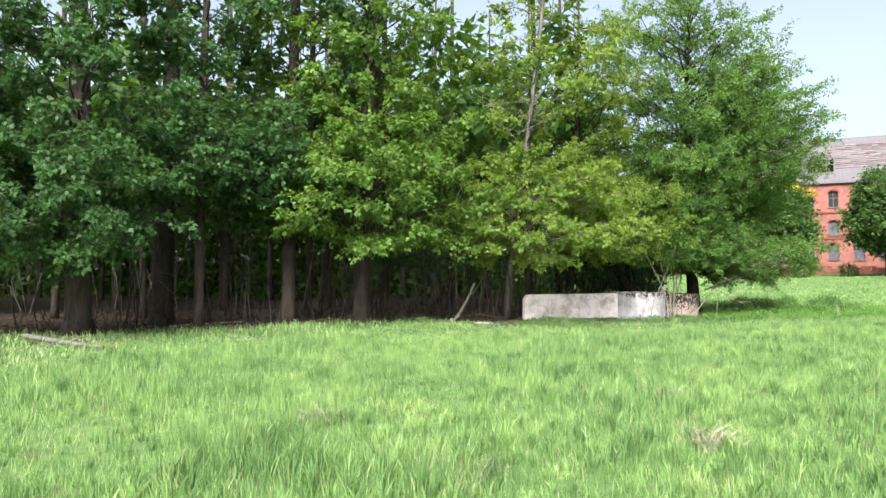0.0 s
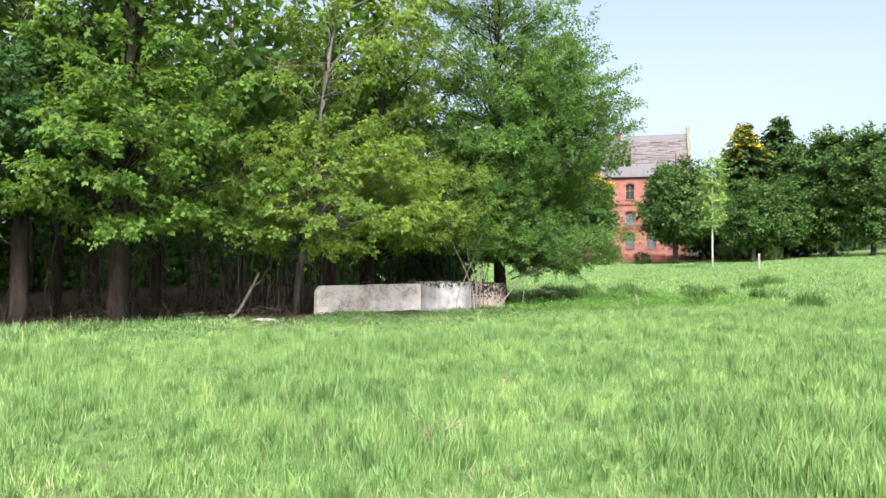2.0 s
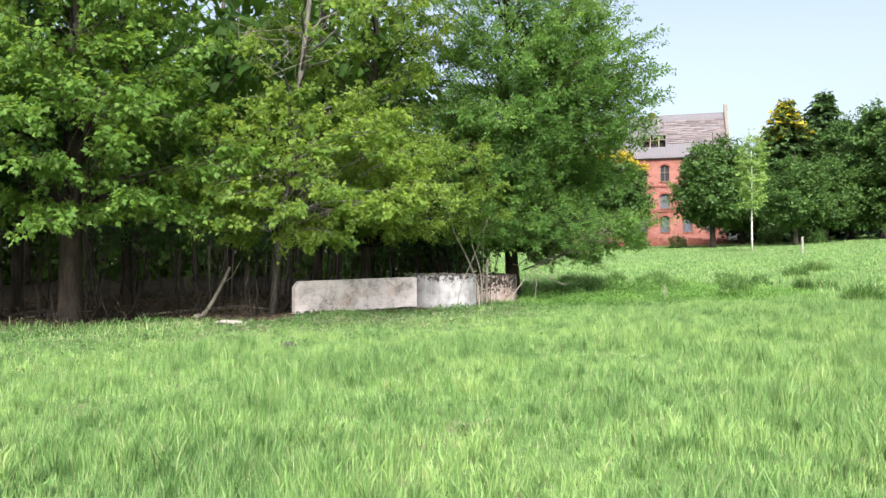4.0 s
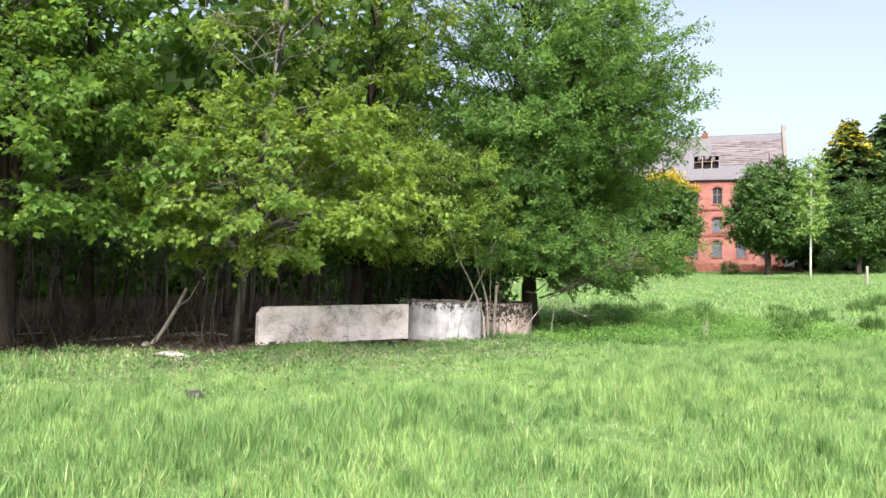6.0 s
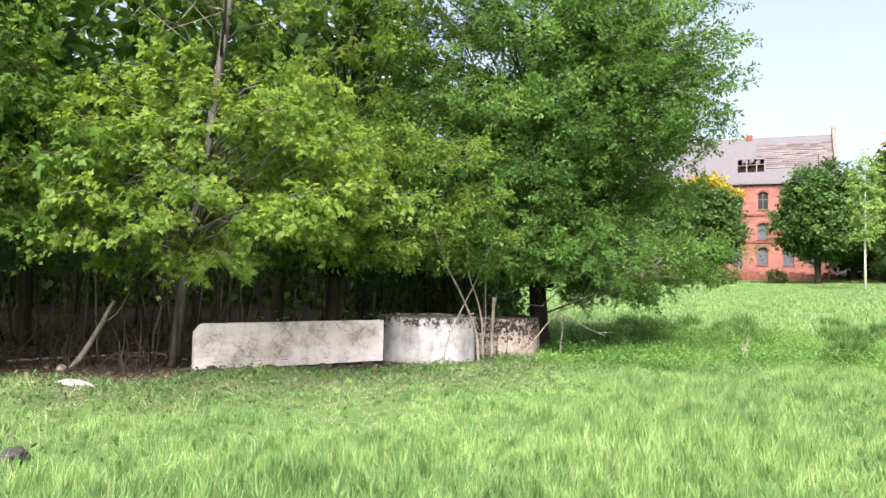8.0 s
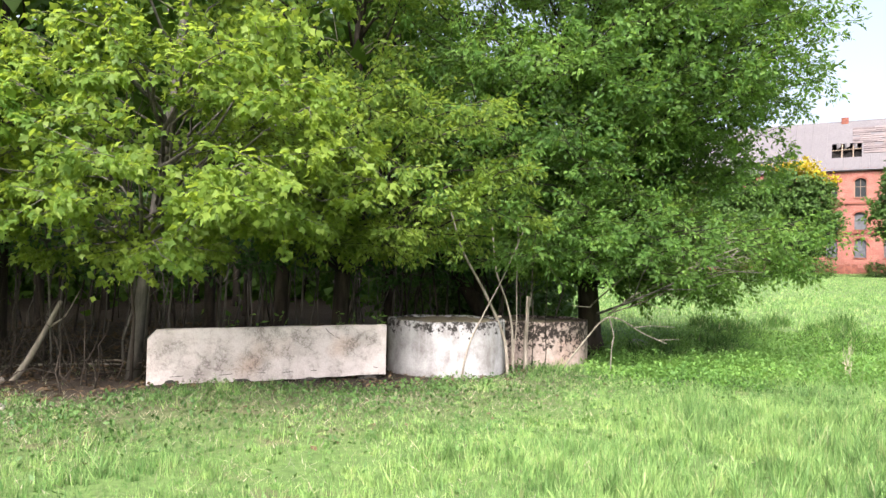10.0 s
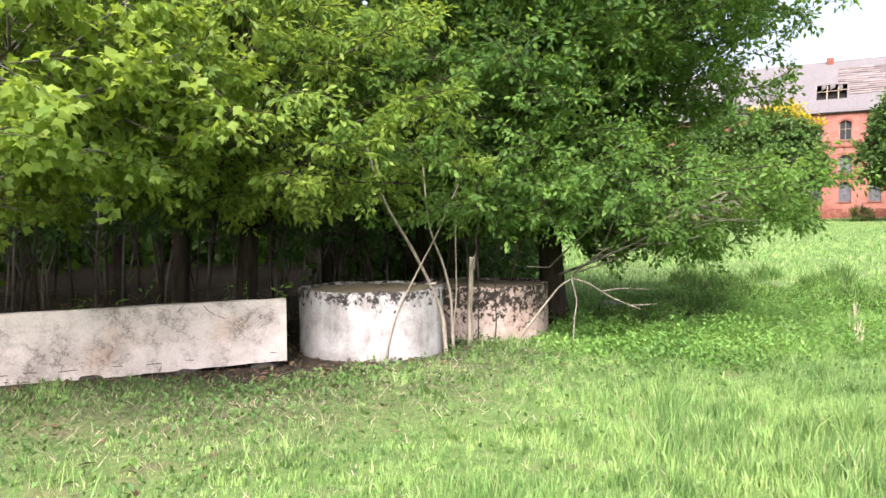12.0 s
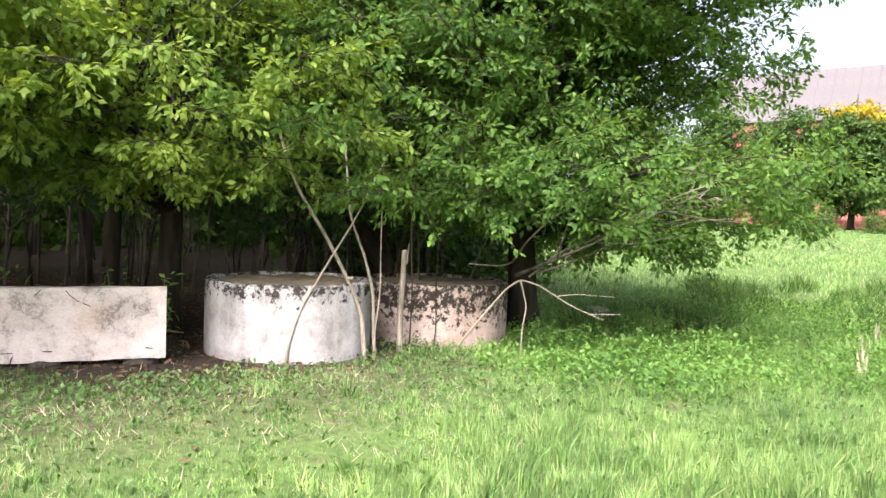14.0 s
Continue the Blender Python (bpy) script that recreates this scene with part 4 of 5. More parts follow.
# courses of old tiles on the upper right, loose and uneven
rg = random.Random(9)
for row in range(13):
    s = 3.3 + row * 0.42
    x = -0.9 if s > HS1 - 0.2 else HX1 + 0.2
    while x < U1 - 0.3:
        w = min(rg.uniform(0.7, 1.6), U1 - x)
        if rg.random() > 0.03:
            bm = bmesh.new()
            boxes(bm, (0, w - 0.02, 0, 0.45, 0, 0.045))
            t_ = part("tile", bm, ROOF_TILE, roof)
            t_.matrix_local = slope_pose(x, s + rg.uniform(-0.05, 0.05), 0.0 + rg.uniform(0, 0.03)) @ Matrix.Rotation(radians(rg.uniform(-1.5, 1.5)), 4, "Z") @ Matrix.Rotation(radians(-6), 4, "X")
        x += w
for k in range(34):                                            # corrugated sheets along the eave and on the left
    w = 0.92
    for s0, s1 in ((0.0, 3.1), (3.0, SL - 0.1)):
        x = U0 + 0.1 + k * w
        if (s0 > 1 and x > -1.3) or x + w > U1 + 0.1 or (x + w > HX0 and x < HX1 and s0 > 1):
            continue
        s1_ = min(s1, HS0) if (x + w > HX0 and x < HX1) else s1
        V, F = [], []
        for q in range(13):
            zz = 0.035 * (1 if q % 2 else -1)
            for ss in (s0, s1_):
                V.append((q / 12 * (w + 0.03), ss, 0.045 + zz))
        F = [f for q in range(12) for f in ((2 * q, 2 * q + 2, 2 * q + 1), (2 * q + 2, 2 * q + 3, 2 * q + 1))]
        sh = part("roof_sheet", tri_mesh("roof_sheet", V, F, ROOF), ROOF, roof)
        sh.matrix_local = slope_pose(x, 0, 0.01 + rg.uniform(0, 0.04)) @ Matrix.Rotation(radians(rg.uniform(-0.7, 0.7)), 4, "Z")
for x in (-2.0, -0.8):                                   # bare rafters in the hole
    bm = bmesh.new()
    boxes(bm, (-0.07, 0.07, HS0 - 0.3, HS1 + 0.3, -0.32, -0.14))
    t_ = part("rafter", bm, TIMBER, roof)
    t_.matrix_local = slope_pose(x, 0)
for k in range(7):                                             # ragged sheets that sag into the hole
    V, F = [], []
    w, x, up = rg.uniform(0.35, 0.6), HX0 + 0.05 + k * 0.44, k % 2
    d0, d1 = rg.uniform(0.25, 0.9), rg.uniform(0.25, 0.9)
    for dx, d in ((0, d0), (w, d1)):
        for zz in (0.0, 0.03):
            V += [(dx, HS1 + 0.1 if up else HS0 - 0.1, zz), (dx, (HS1 - d) if up else (HS0 + d * 0.6), zz - 0.5 * d)]
    F = [(0, 1, 5), (0, 5, 4), (2, 7, 3), (2, 6, 7), (1, 3, 7), (1, 7, 5), (0, 2, 3), (0, 3, 1), (4, 5, 7), (4, 7, 6)]
    sh = part("roof_sheet", tri_mesh("roof_sheet", V, F, ROOF), ROOF, roof, "torn sheet sagging into the hole")
    sh.matrix_local = slope_pose(x, 0, 0.02)
for s in (4.4,):
    bm = bmesh.new()
    boxes(bm, (HX0 - 0.2, HX1 + 0.2, -0.05, 0.05, -0.13, -0.05))
    t_ = part("batten", bm, TIMBER, roof)
    t_.matrix_local = slope_pose(0, s) @ Matrix.Rotation(radians(4 if s > 3.5 else -5), 4, "Z")
bm = bmesh.new()                                               # gable parapet with its finial
for q in range(14):
    f = q / 13
    yy, zz = DEPTH / 2 * f, EAVE - 0.2 + (RIDGE - EAVE + 0.2) * f
    boxes(bm, (U1 + 0.003, U1 + 0.4, yy - 0.1, yy + 0.48, zz, zz + 0.85), (U1 + 0.003, U1 + 0.4, DEPTH - yy - 0.48, DEPTH - yy + 0.1, zz, zz + 0.85))
boxes(bm, (U1 - 0.05, U1 + 0.5, DEPTH / 2 - 0.3, DEPTH / 2 + 0.3, RIDGE + 0.3, RIDGE + 1.15))
part("gable_parapet", bm, STONE, works, "stepped grey parapet with finial")
bm = bmesh.new()
boxes(bm, (-2.2, -1.4, DEPTH / 2 - 0.4, DEPTH / 2 + 0.4, RIDGE - 0.6, RIDGE + 0.45))
part("chimney", bm, BRICK_DARK, works)
# black sheets behind the wall and under the roof hole, painted shade
bm = bmesh.new()
boxes(bm, (U0 + 0.6, U1 - 0.6, 0.6, DEPTH - 0.6, EAVE - 1.0, EAVE - 0.8), (U0 + 0.6, U1 - 0.6, 0.9, 1.0, 0, EAVE - 1.1))
bmesh.ops.create_cube(bm, size=1, matrix=slope_pose((HX0 + HX1) / 2, (HS0 + HS1) / 2, -1.3) @ Matrix.Diagonal((HX1 - HX0 + 2, HS1 - HS0 + 2, 0.05, 1)))
part("inner_shade", bm, VOID, works, "black sheets that stand in for the shade inside")
# low retaining wall of dark rubble before the works
bm = bmesh.new()
rg = random.Random(4)
for q in range(90):
    x = -34 + q * 0.62
    z = rg.uniform(0.7, 1.1)
    bmesh.ops.create_cube(bm, size=1, matrix=Matrix.Translation((x, -4 + rg.uniform(-0.1, 0.1), z / 2 - 0.4)) @ Matrix.Rotation(rg.uniform(-0.1, 0.1), 4, "Y") @ Matrix.Diagonal((0.58, 0.6, z + 0.8, 1)))
wall = part("rubble_wall", bm, BRICK_DARK, None)
wall.matrix_world = pose(54.9, 96.5, ground_z(54, 93), 0, 0, -30)
tagged(wall, "low dark rubble wall of brick and stone before the works", "wall")

# ---- far trees ----
far_kinds = {}


def far_tree(kind, label, x, y, scale, name="broadleaf_tree"):
    m = pose(x, y, ground_z(x, y) - 0.1, 0, 0, 37 * x + 11 * y)
    if kind not in far_kinds:
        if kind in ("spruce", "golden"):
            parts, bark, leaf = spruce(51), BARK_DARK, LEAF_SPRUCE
        elif kind == "birch":
            parts, bark, leaf = grow(52, T((0, 0, 0), (0.05, 0, 3), (0, 0, 6), (0.1, 0, 10.5)), (0.09, 0.075, 0.055, 0.02), (0, 0, 7.0), (1.0, 1.0, 3.5), 80, 8, 15, CLUMP, 0.16, first=0.3, low=4.0, droop=0.8, limb_r=0.015, twig_wood=False), BARK_BIRCH, LEAF_BIRCH
        elif kind == "bush":
            parts, bark, leaf = grow(54, T((0, 0, 0), (0, 0, 0.5), (0, 0, 1.5)), (0.06, 0.05, 0.02), (0, 0, 1.1), (1.5, 1.3, 1.2), 60, 6, 10, CLUMP, 0.16, first=0.05, low=0.1, limb_r=0.012, twig_wood=False), BARK_DARK, LEAF_FAR
        else:
            sd = {"round": 55, "yellow": 58, "tall": 56, "skyline": 57}[kind]
            ch = (0, 0, 7.0) if kind in ("round", "yellow") else (0, 0, 9.0)
            cr = (4.4, 4.4, 5.2) if kind in ("round", "yellow") else (4.2, 4.2, 7.8)
            parts, bark, leaf = grow(sd, T((0, 0, 0), (0, 0, 0.5), (0.1, 0, 3), (0, 0, 7), (0, 0, 13)), (0.45, 0.32, 0.28, 0.2, 0.04), ch, cr, 40 if kind == "skyline" else 190, 8, 8 if kind == "skyline" else 16, FLECK, 1.2 if kind == "skyline" else 0.36, first=0.15, low=1.2, droop=0.3, twig_len=(0.5, 1.2), twig_wood=False), BARK_DARK, LEAF_FAR
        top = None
        if kind in ("yellow", "golden"):                       # low sunlight on the crown's top, put into the leaf colour
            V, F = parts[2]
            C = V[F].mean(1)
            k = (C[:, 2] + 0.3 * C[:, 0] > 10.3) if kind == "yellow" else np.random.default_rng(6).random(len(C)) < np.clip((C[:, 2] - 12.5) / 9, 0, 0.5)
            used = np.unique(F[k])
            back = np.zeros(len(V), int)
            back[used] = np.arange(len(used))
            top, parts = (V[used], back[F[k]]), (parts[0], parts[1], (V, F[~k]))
        ob = plant_tree(name, label, "tree", (0, 0, 0), parts, bark, leaf)
        if top:
            tagged(part("golden_leaves", tri_mesh("golden_leaves", *top, LEAF_SUNLIT), LEAF_SUNLIT, ob, "leaves coloured golden for low sunlight"), kind="stuff")
        far_kinds[kind] = ob
        ob.matrix_world = m
    else:
        ob = copy_thing(far_kinds[kind], m)
        tagged(ob, label)
    ob.scale = (scale * 1.25, scale * 1.25, scale) if kind in ("spruce", "golden") else (scale, scale, scale)
    return ob


def spruce(seed):
    rg = np.random.default_rng(seed)
    H = 19.0
    TR = tube(((0, 0, 0), (0, 0, 8), (0, 0, H)), (0.32, 0.2, 0.02), 8)
    wood, P, D = [], [], []
    for k in range(420):
        z = 1.5 + (H - 1.7) * rg.random() ** 0.9
        L = ((H - z) / H) ** 0.75 * 6.6 * rg.uniform(0.75, 1.12) + 0.15
        a = rg.uniform(0, 2 * np.pi)
        e = np.array([math.cos(a) * L, math.sin(a) * L, z - 0.22 * L])
        wood.append(tube(bend((0, 0, z), e, 0.05 * L, 0, 3), (0.03, 0.02, 0.008), 3))
        c = max(5, int(11 * L))
        s = rg.uniform(0.15, 1.05, c)[:, None]
        P.append(np.array([0, 0, z]) + (e - np.array([0, 0, z])) * s + rg.normal(0, 0.16, (c, 3)))
        D.append(np.tile(e - np.array([0, 0, z]), (c, 1)) / L + rg.normal(0, 0.4, (c, 3)) + np.array([0, 0, -0.5]))
    P, D = np.concatenate(P), np.concatenate(D)
    return TR, join(wood), leaves(P, D, rg.normal(0, 0.4, P.shape) + np.array([0, 0, 0.8]), rg.uniform(0.35, 0.75, len(P)), FLECK)


def polar(az, r, ex=1.7, ey=3.0):
    return ex + r * math.sin(radians(az)), ey + r * math.cos(radians(az))


for kind, label, az, r, sc, nm in (
        ("round", "round leafy broadleaf tree before the brick works", 33.0, 88, 1.0, "broadleaf_tree"),
        ("round", "leafy broadleaf tree close to the brick works", 35.0, 96, 0.85, "broadleaf_tree"),
        ("birch", "slender pale birch alone on the meadow", 35.6, 70, 1.0, "birch_tree"),
        ("golden", "tall spruce, tip coloured as sunlit, behind the broadleaf trees", 37.8, 100, 0.93, "spruce_tree"),
        ("spruce", "tall dark spruce behind the broadleaf trees", 40.2, 104, 0.98, "spruce_tree"),
        ("round", "dense dark broadleaf tree at the meadow's end", 38.4, 84, 0.74, "broadleaf_tree"),
        ("tall", "tall dense dark broadleaf tree", 41.8, 96, 0.9, "broadleaf_tree"),
        ("tall", "tall dense dark broadleaf tree", 43.6, 92, 0.93, "broadleaf_tree"),
        ("tall", "tall dense dark broadleaf tree", 46.0, 90, 0.9, "broadleaf_tree"),
        ("round", "dense dark broadleaf tree at the meadow's end", 40.3, 88, 0.72, "broadleaf_tree"),
        ("tall", "broadleaf tree in the far row", 50.0, 95, 0.85, "broadleaf_tree"),
        ("tall", "broadleaf tree in the far row", 54.0, 99, 0.8, "broadleaf_tree"),
        ("yellow", "broadleaf tree before the brick works, top leaves coloured as sunlit", 26.0, 93, 1.0, "broadleaf_tree"),
        ("round", "broadleaf tree beside the brick works", 22.5, 88, 0.9, "broadleaf_tree"),
        ("tall", "broadleaf tree behind the brick works", 18.0, 104, 0.9, "broadleaf_tree"),
        ("tall", "broadleaf tree behind the wood", 13.0, 100, 0.9, "broadleaf_tree")):
    far_tree(kind, label, *polar(az, r), sc, nm)
for az, r, sc in ((27.5, 84, 0.8), (30.5, 90, 0.7), (36.7, 92, 1.0), (39.5, 86, 0.8), (24.5, 80, 1.0)):
    far_tree("bush", "low leafy bush at the foot of the far trees", *polar(az, r), sc, "bush")
# hazy tree line that closes the view
for k in range(26):
    az, r = -70 + k * 8.2, 190 + 25 * math.sin(k * 2.3)
    far_tree("skyline", "distant tree on the skyline", *polar(az, r), 1.0 + 0.25 * math.sin(k * 1.7), "broadleaf_tree")
for x, y, sc in ((8.7, 29.5, 0.9), (7.3, 27.6, 0.8), (9.2, 34.0, 1.1), (6.2, 28.5, 1.0)):
    far_tree("bush", "low leafy bush behind the willow", x, y, sc, "bush")

# ---- dead wood and saplings round the rings ----
def stick(name, lines, mat, label, category, group=""):
    """A stem or bough of one or more tapered lines: (points, first radius, last radius)."""
    at = Vector(lines[0][0][0])
    W = []
    for pts, r0, r1 in lines:
        P = np.array(pts, float) - np.array(at)
        s = np.linspace(0, 1, len(P))
        t_ = np.linspace(0, 1, 4 * len(P))
        Q = np.stack([np.interp(t_, s, P[:, a]) for a in range(3)], 1)
        Q[1:-1] = (Q[:-2] + 2 * Q[1:-1] + Q[2:]) / 4
        W.append(tube(Q, np.linspace(r0, r1, len(Q)), 7))
    ob = part(name, tri_mesh(name, *join(W), mat, True), mat)
    ob.matrix_world = Matrix.Translation(at)
    return tagged(ob, label, category, group)


def leafy(name, ends, n_, size, mat, rng, parent, spread=0.35, shape=OVATE):
    """Sprays of leaves about some places, as a part of the thing."""
    P = np.concatenate([np.array(e, float) + rng.normal(0, spread, (n_, 3)) for e in ends]) - np.array(parent.matrix_world.translation)
    D = rng.normal(0, 1, P.shape) + np.array([0, 0, -0.4])
    N = rng.normal(0, 0.5, P.shape) + np.array([0, -0.5, 0.8])
    tagged(part(name, tri_mesh(name, *leaves(P, D, N, size * rng.uniform(0.6, 1.2, len(P)), shape), mat), mat, parent), kind="stuff")


rg = np.random.default_rng(90)
SG = "bare saplings before the rings"
ob = stick("sapling", [(((6.67, 21.43, 0.16), (6.70, 21.45, 0.50), (6.80, 21.5, 0.85), (7.02, 21.6, 1.28), (7.30, 21.75, 1.80), (7.6, 21.9, 2.5)), 0.0158, 0.0086)], BARK_DEAD, "thin pale bare sapling leaning across the ring", "sapling", SG)
leafy("leaf_spray", ((7.5, 21.85, 2.35), (7.65, 21.9, 2.7)), 60, 0.09, LEAF_MAPLE, rg, ob, 0.22)
ob = stick("sapling", [(((7.40, 22.0, 0.16), (7.36, 21.98, 0.75), (7.20, 21.9, 1.15), (6.98, 21.8, 1.60), (6.65, 21.7, 2.15), (6.4, 21.6, 3.0)), 0.0288, 0.0144), (((7.2, 21.9, 1.15), (7.27, 21.85, 1.17)), 0.0216, 0.0158)], BARK_DEAD, "crooked pale sapling with a sawn stub", "sapling", SG)
leafy("leaf_spray", ((6.5, 21.6, 2.7), (6.35, 21.6, 3.1)), 60, 0.10, LEAF_MAPLE, rg, ob, 0.28)
stick("sapling", [(((7.50, 22.08, 0.16), (7.47, 22.08, 0.6), (7.46, 22.05, 1.0), (7.36, 22.0, 1.4), (7.18, 22.0, 1.85), (7.1, 22, 2.8)), 0.0230, 0.0108), (((7.47, 22.08, 0.45), (7.53, 22.1, 1.0), (7.52, 22.1, 1.6), (7.53, 22.1, 2.6)), 0.0108, 0.0065)], BARK_DEAD, "pale forked sapling beside the ring", "sapling", SG)
stick("broken_post", [(((7.72, 22.46, 0.14), (7.71, 22.46, 0.7), (7.73, 22.45, 1.1), (7.74, 22.45, 1.46)), 0.0396, 0.0302), (((7.77, 22.46, 1.3), (7.79, 22.45, 1.53)), 0.0130, 0.0043)], BARK_DEAD, "broken bare tree stump, pale and splintered at its top", "stump")
stick("sapling", [(((7.82, 22.5, 0.14), (7.84, 22.5, 1.0), (7.80, 22.5, 1.7), (7.86, 22.5, 2.6)), 0.0094, 0.0058)], BARK, "thin grey sapling behind the broken stump", "sapling", SG)
stick("sapling", [(((8.05, 22.85, 0.08), (8.1, 22.85, 0.5), (8.08, 22.85, 1.0), (8.12, 22.9, 2.2)), 0.0086, 0.0050)], BARK, "thin grey sapling against the old ring", "sapling", SG)
stick("dead_bough", [(((8.25, 22.55, 0.10), (8.42, 22.58, 0.42), (8.72, 22.6, 0.80), (8.92, 22.6, 1.05), (9.08, 22.6, 1.16), (9.30, 22.62, 1.10), (9.65, 22.68, 0.88), (10.05, 22.7, 0.72)), 0.018, 0.007),
                     (((9.08, 22.6, 1.15), (9.16, 22.6, 0.85), (9.12, 22.6, 0.6), (9.11, 22.6, 0.22)), 0.0115, 0.0065),
                     (((9.5, 22.65, 0.98), (9.75, 22.6, 1.02), (10.15, 22.6, 1.0)), 0.0086, 0.0036), (((9.9, 22.7, 0.78), (10.25, 22.65, 0.80)), 0.0072, 0.0029)], BARK_LIGHT, "fallen bleached bough arching to the ground", "dead branch")
stick("dead_bough", [(((9.05, 23.4, 1.15), (9.4, 22.9, 1.35), (9.9, 22.5, 1.62), (10.5, 22.4, 1.95), (11.1, 22.4, 2.25)), 0.024, 0.0086),
                     (((9.9, 22.5, 1.62), (10.3, 22.3, 1.62), (10.8, 22.2, 1.75)), 0.0115, 0.0036), (((10.2, 22.45, 1.8), (10.6, 22.2, 2.15), (10.8, 22.1, 2.5)), 0.0101, 0.0036),
                     (((9.5, 22.8, 1.4), (9.6, 22.5, 1.9), (9.9, 22.3, 2.3)), 0.0101, 0.0036), (((10.6, 22.4, 2.0), (11.2, 22.2, 1.9), (11.6, 22.1, 1.95)), 0.0086, 0.0029)], BARK_MID, "long bare grey bough reaching out of the willow", "dead branch")
stick("dead_bough", [(((9.0, 23.6, 1.3), (8.85, 23.0, 1.28), (8.48, 22.6, 1.32)), 0.0144, 0.0058), (((9.0, 23.6, 1.3), (9.15, 22.9, 1.6), (9.40, 22.6, 1.88), (9.9, 22.4, 2.2)), 0.0158, 0.0058)], BARK_LIGHT, "thin bare grey bough over the old ring", "dead branch")
rgt = np.random.default_rng(15)
lines = []
for k in range(30):                                            # fan of fine dead twigs out of the willow's foot
    f = rgt.uniform(0.15, 1)
    o = np.array([9.2, 23.2, 1.2]) + f * np.array([1.9, -0.7, 1.05]) + rgt.normal(0, 0.12, 3)
    e = o + np.array([rgt.uniform(-0.25, 0.85), rgt.uniform(-0.4, 0.3), rgt.uniform(-0.25, 0.4)])
    lines.append((bend(o, e, rgt.uniform(-0.05, 0.08), 0.03, 5, rgt), 0.0065, 0.002))
lines.insert(0, (bend((9.2, 23.2, 1.15), (11.2, 22.4, 2.35), 0.08, 0.03, 6, rgt), 0.016, 0.005))
lines.insert(1, (bend((9.3, 23.2, 1.2), (11.5, 22.7, 1.95), 0.12, 0.03, 6, rgt), 0.013, 0.004))
stick("dead_spray", lines, BARK_LIGHT, "tangled spray of fine dead grey twigs under the willow", "dead branch")["kind"] = "stuff"
stick("leaning_tree", [(((7.5, 25.3, 0.1), (7.1, 25.2, 1.1), (6.4, 25.0, 2.1), (5.6, 24.8, 3.2), (5.0, 24.6, 4.8)), 0.17, 0.09), (((7.1, 25.2, 1.1), (7.0, 25.2, 2.2), (7.3, 25.0, 3.6)), 0.10, 0.05)], BARK_DARK, "dark leaning forked trunk behind the pale ring", "tree")
stick("leaning_pole", [(((0.76, 20.2, 0.24), (0.98, 20.2, 0.55), (1.22, 20.22, 1.0), (1.38, 20.25, 1.36)), 0.05, 0.03), (((1.22, 20.22, 1.0), (1.42, 20.3, 1.15), (1.6, 20.3, 1.5)), 0.015, 0.006)], BARK_LIGHT, "pale dead pole leaning in the wood's edge", "dead branch")
z0, z1 = ground_z(-8.2, 15.3), ground_z(-6.0, 13.8)
stick("fallen_log", [(((-8.3, 15.35, z0 + 0.17), (-7.2, 14.6, (z0 + z1) / 2 + 0.10), (-6.0, 13.8, z1 + 0.04)), 0.062, 0.045), (((-6.9, 14.4, z1 + 0.12), (-6.5, 14.3, z1 + 0.22)), 0.02, 0.008)], BARK_MID, "weathered grey log lying in the grass", "log")
for (xa, ya), (xb, yb) in (((-0.5, 21.0), (1.6, 21.6)), ((0.9, 21.8), (2.3, 21.2)), ((-3.0, 21.0), (-1.6, 21.9)), ((-6.8, 19.6), (-5.0, 20.4)), ((3.2, 22.4), (5.0, 22.8))):
    stick("fallen_branch", [(((xa, ya, ground_z(xa, ya) + 0.03), ((xa + xb) / 2, (ya + yb) / 2 + 0.1, ground_z(xa, ya) + 0.09), (xb, yb, ground_z(xb, yb) + 0.04)), 0.025, 0.012)], BARK_LIGHT, "dead grey branch lying on the leaf litter", "dead branch", "dead branches on the litter")
# bare grey twigs that hang in the maples
rgd = np.random.default_rng(14)
for (fx, fy, z0, z1, side) in ((2.75, 20.4, 3.2, 6.5, 1), (-1.6, 20.2, 2.8, 6.0, 1), (4.9, 23.1, 3.0, 6.5, 1), (-8.3, 17.7, 1.6, 4.0, 1), (-3.7, 19.9, 3.0, 7.5, 1)):
    lines = []
    for _ in range(8):
        z = rgd.uniform(z0, z1)
        a = rgd.uniform(-2.6, -0.5)
        L = rgd.uniform(1.2, 2.6)
        s_ = np.array([fx, fy, z])
        e_ = s_ + np.array([math.cos(a) * L, math.sin(a) * L, rgd.uniform(-0.5, 0.8)])
        P = bend(s_, e_, 0.15, 0.08, 5, rgd)
        lines.append((P, 0.010, 0.003))
        for q in (2, 3):
            lines.append(((P[q], P[q] + rgd.normal(0, 0.22, 3), P[q] + rgd.normal(0, 0.4, 3)), 0.007, 0.003))
    stick("bare_bough", lines, BARK_LIGHT, "spray of bare grey dead twigs among the leaves", "dead branch", "dead boughs in the maples")["kind"] = "stuff"

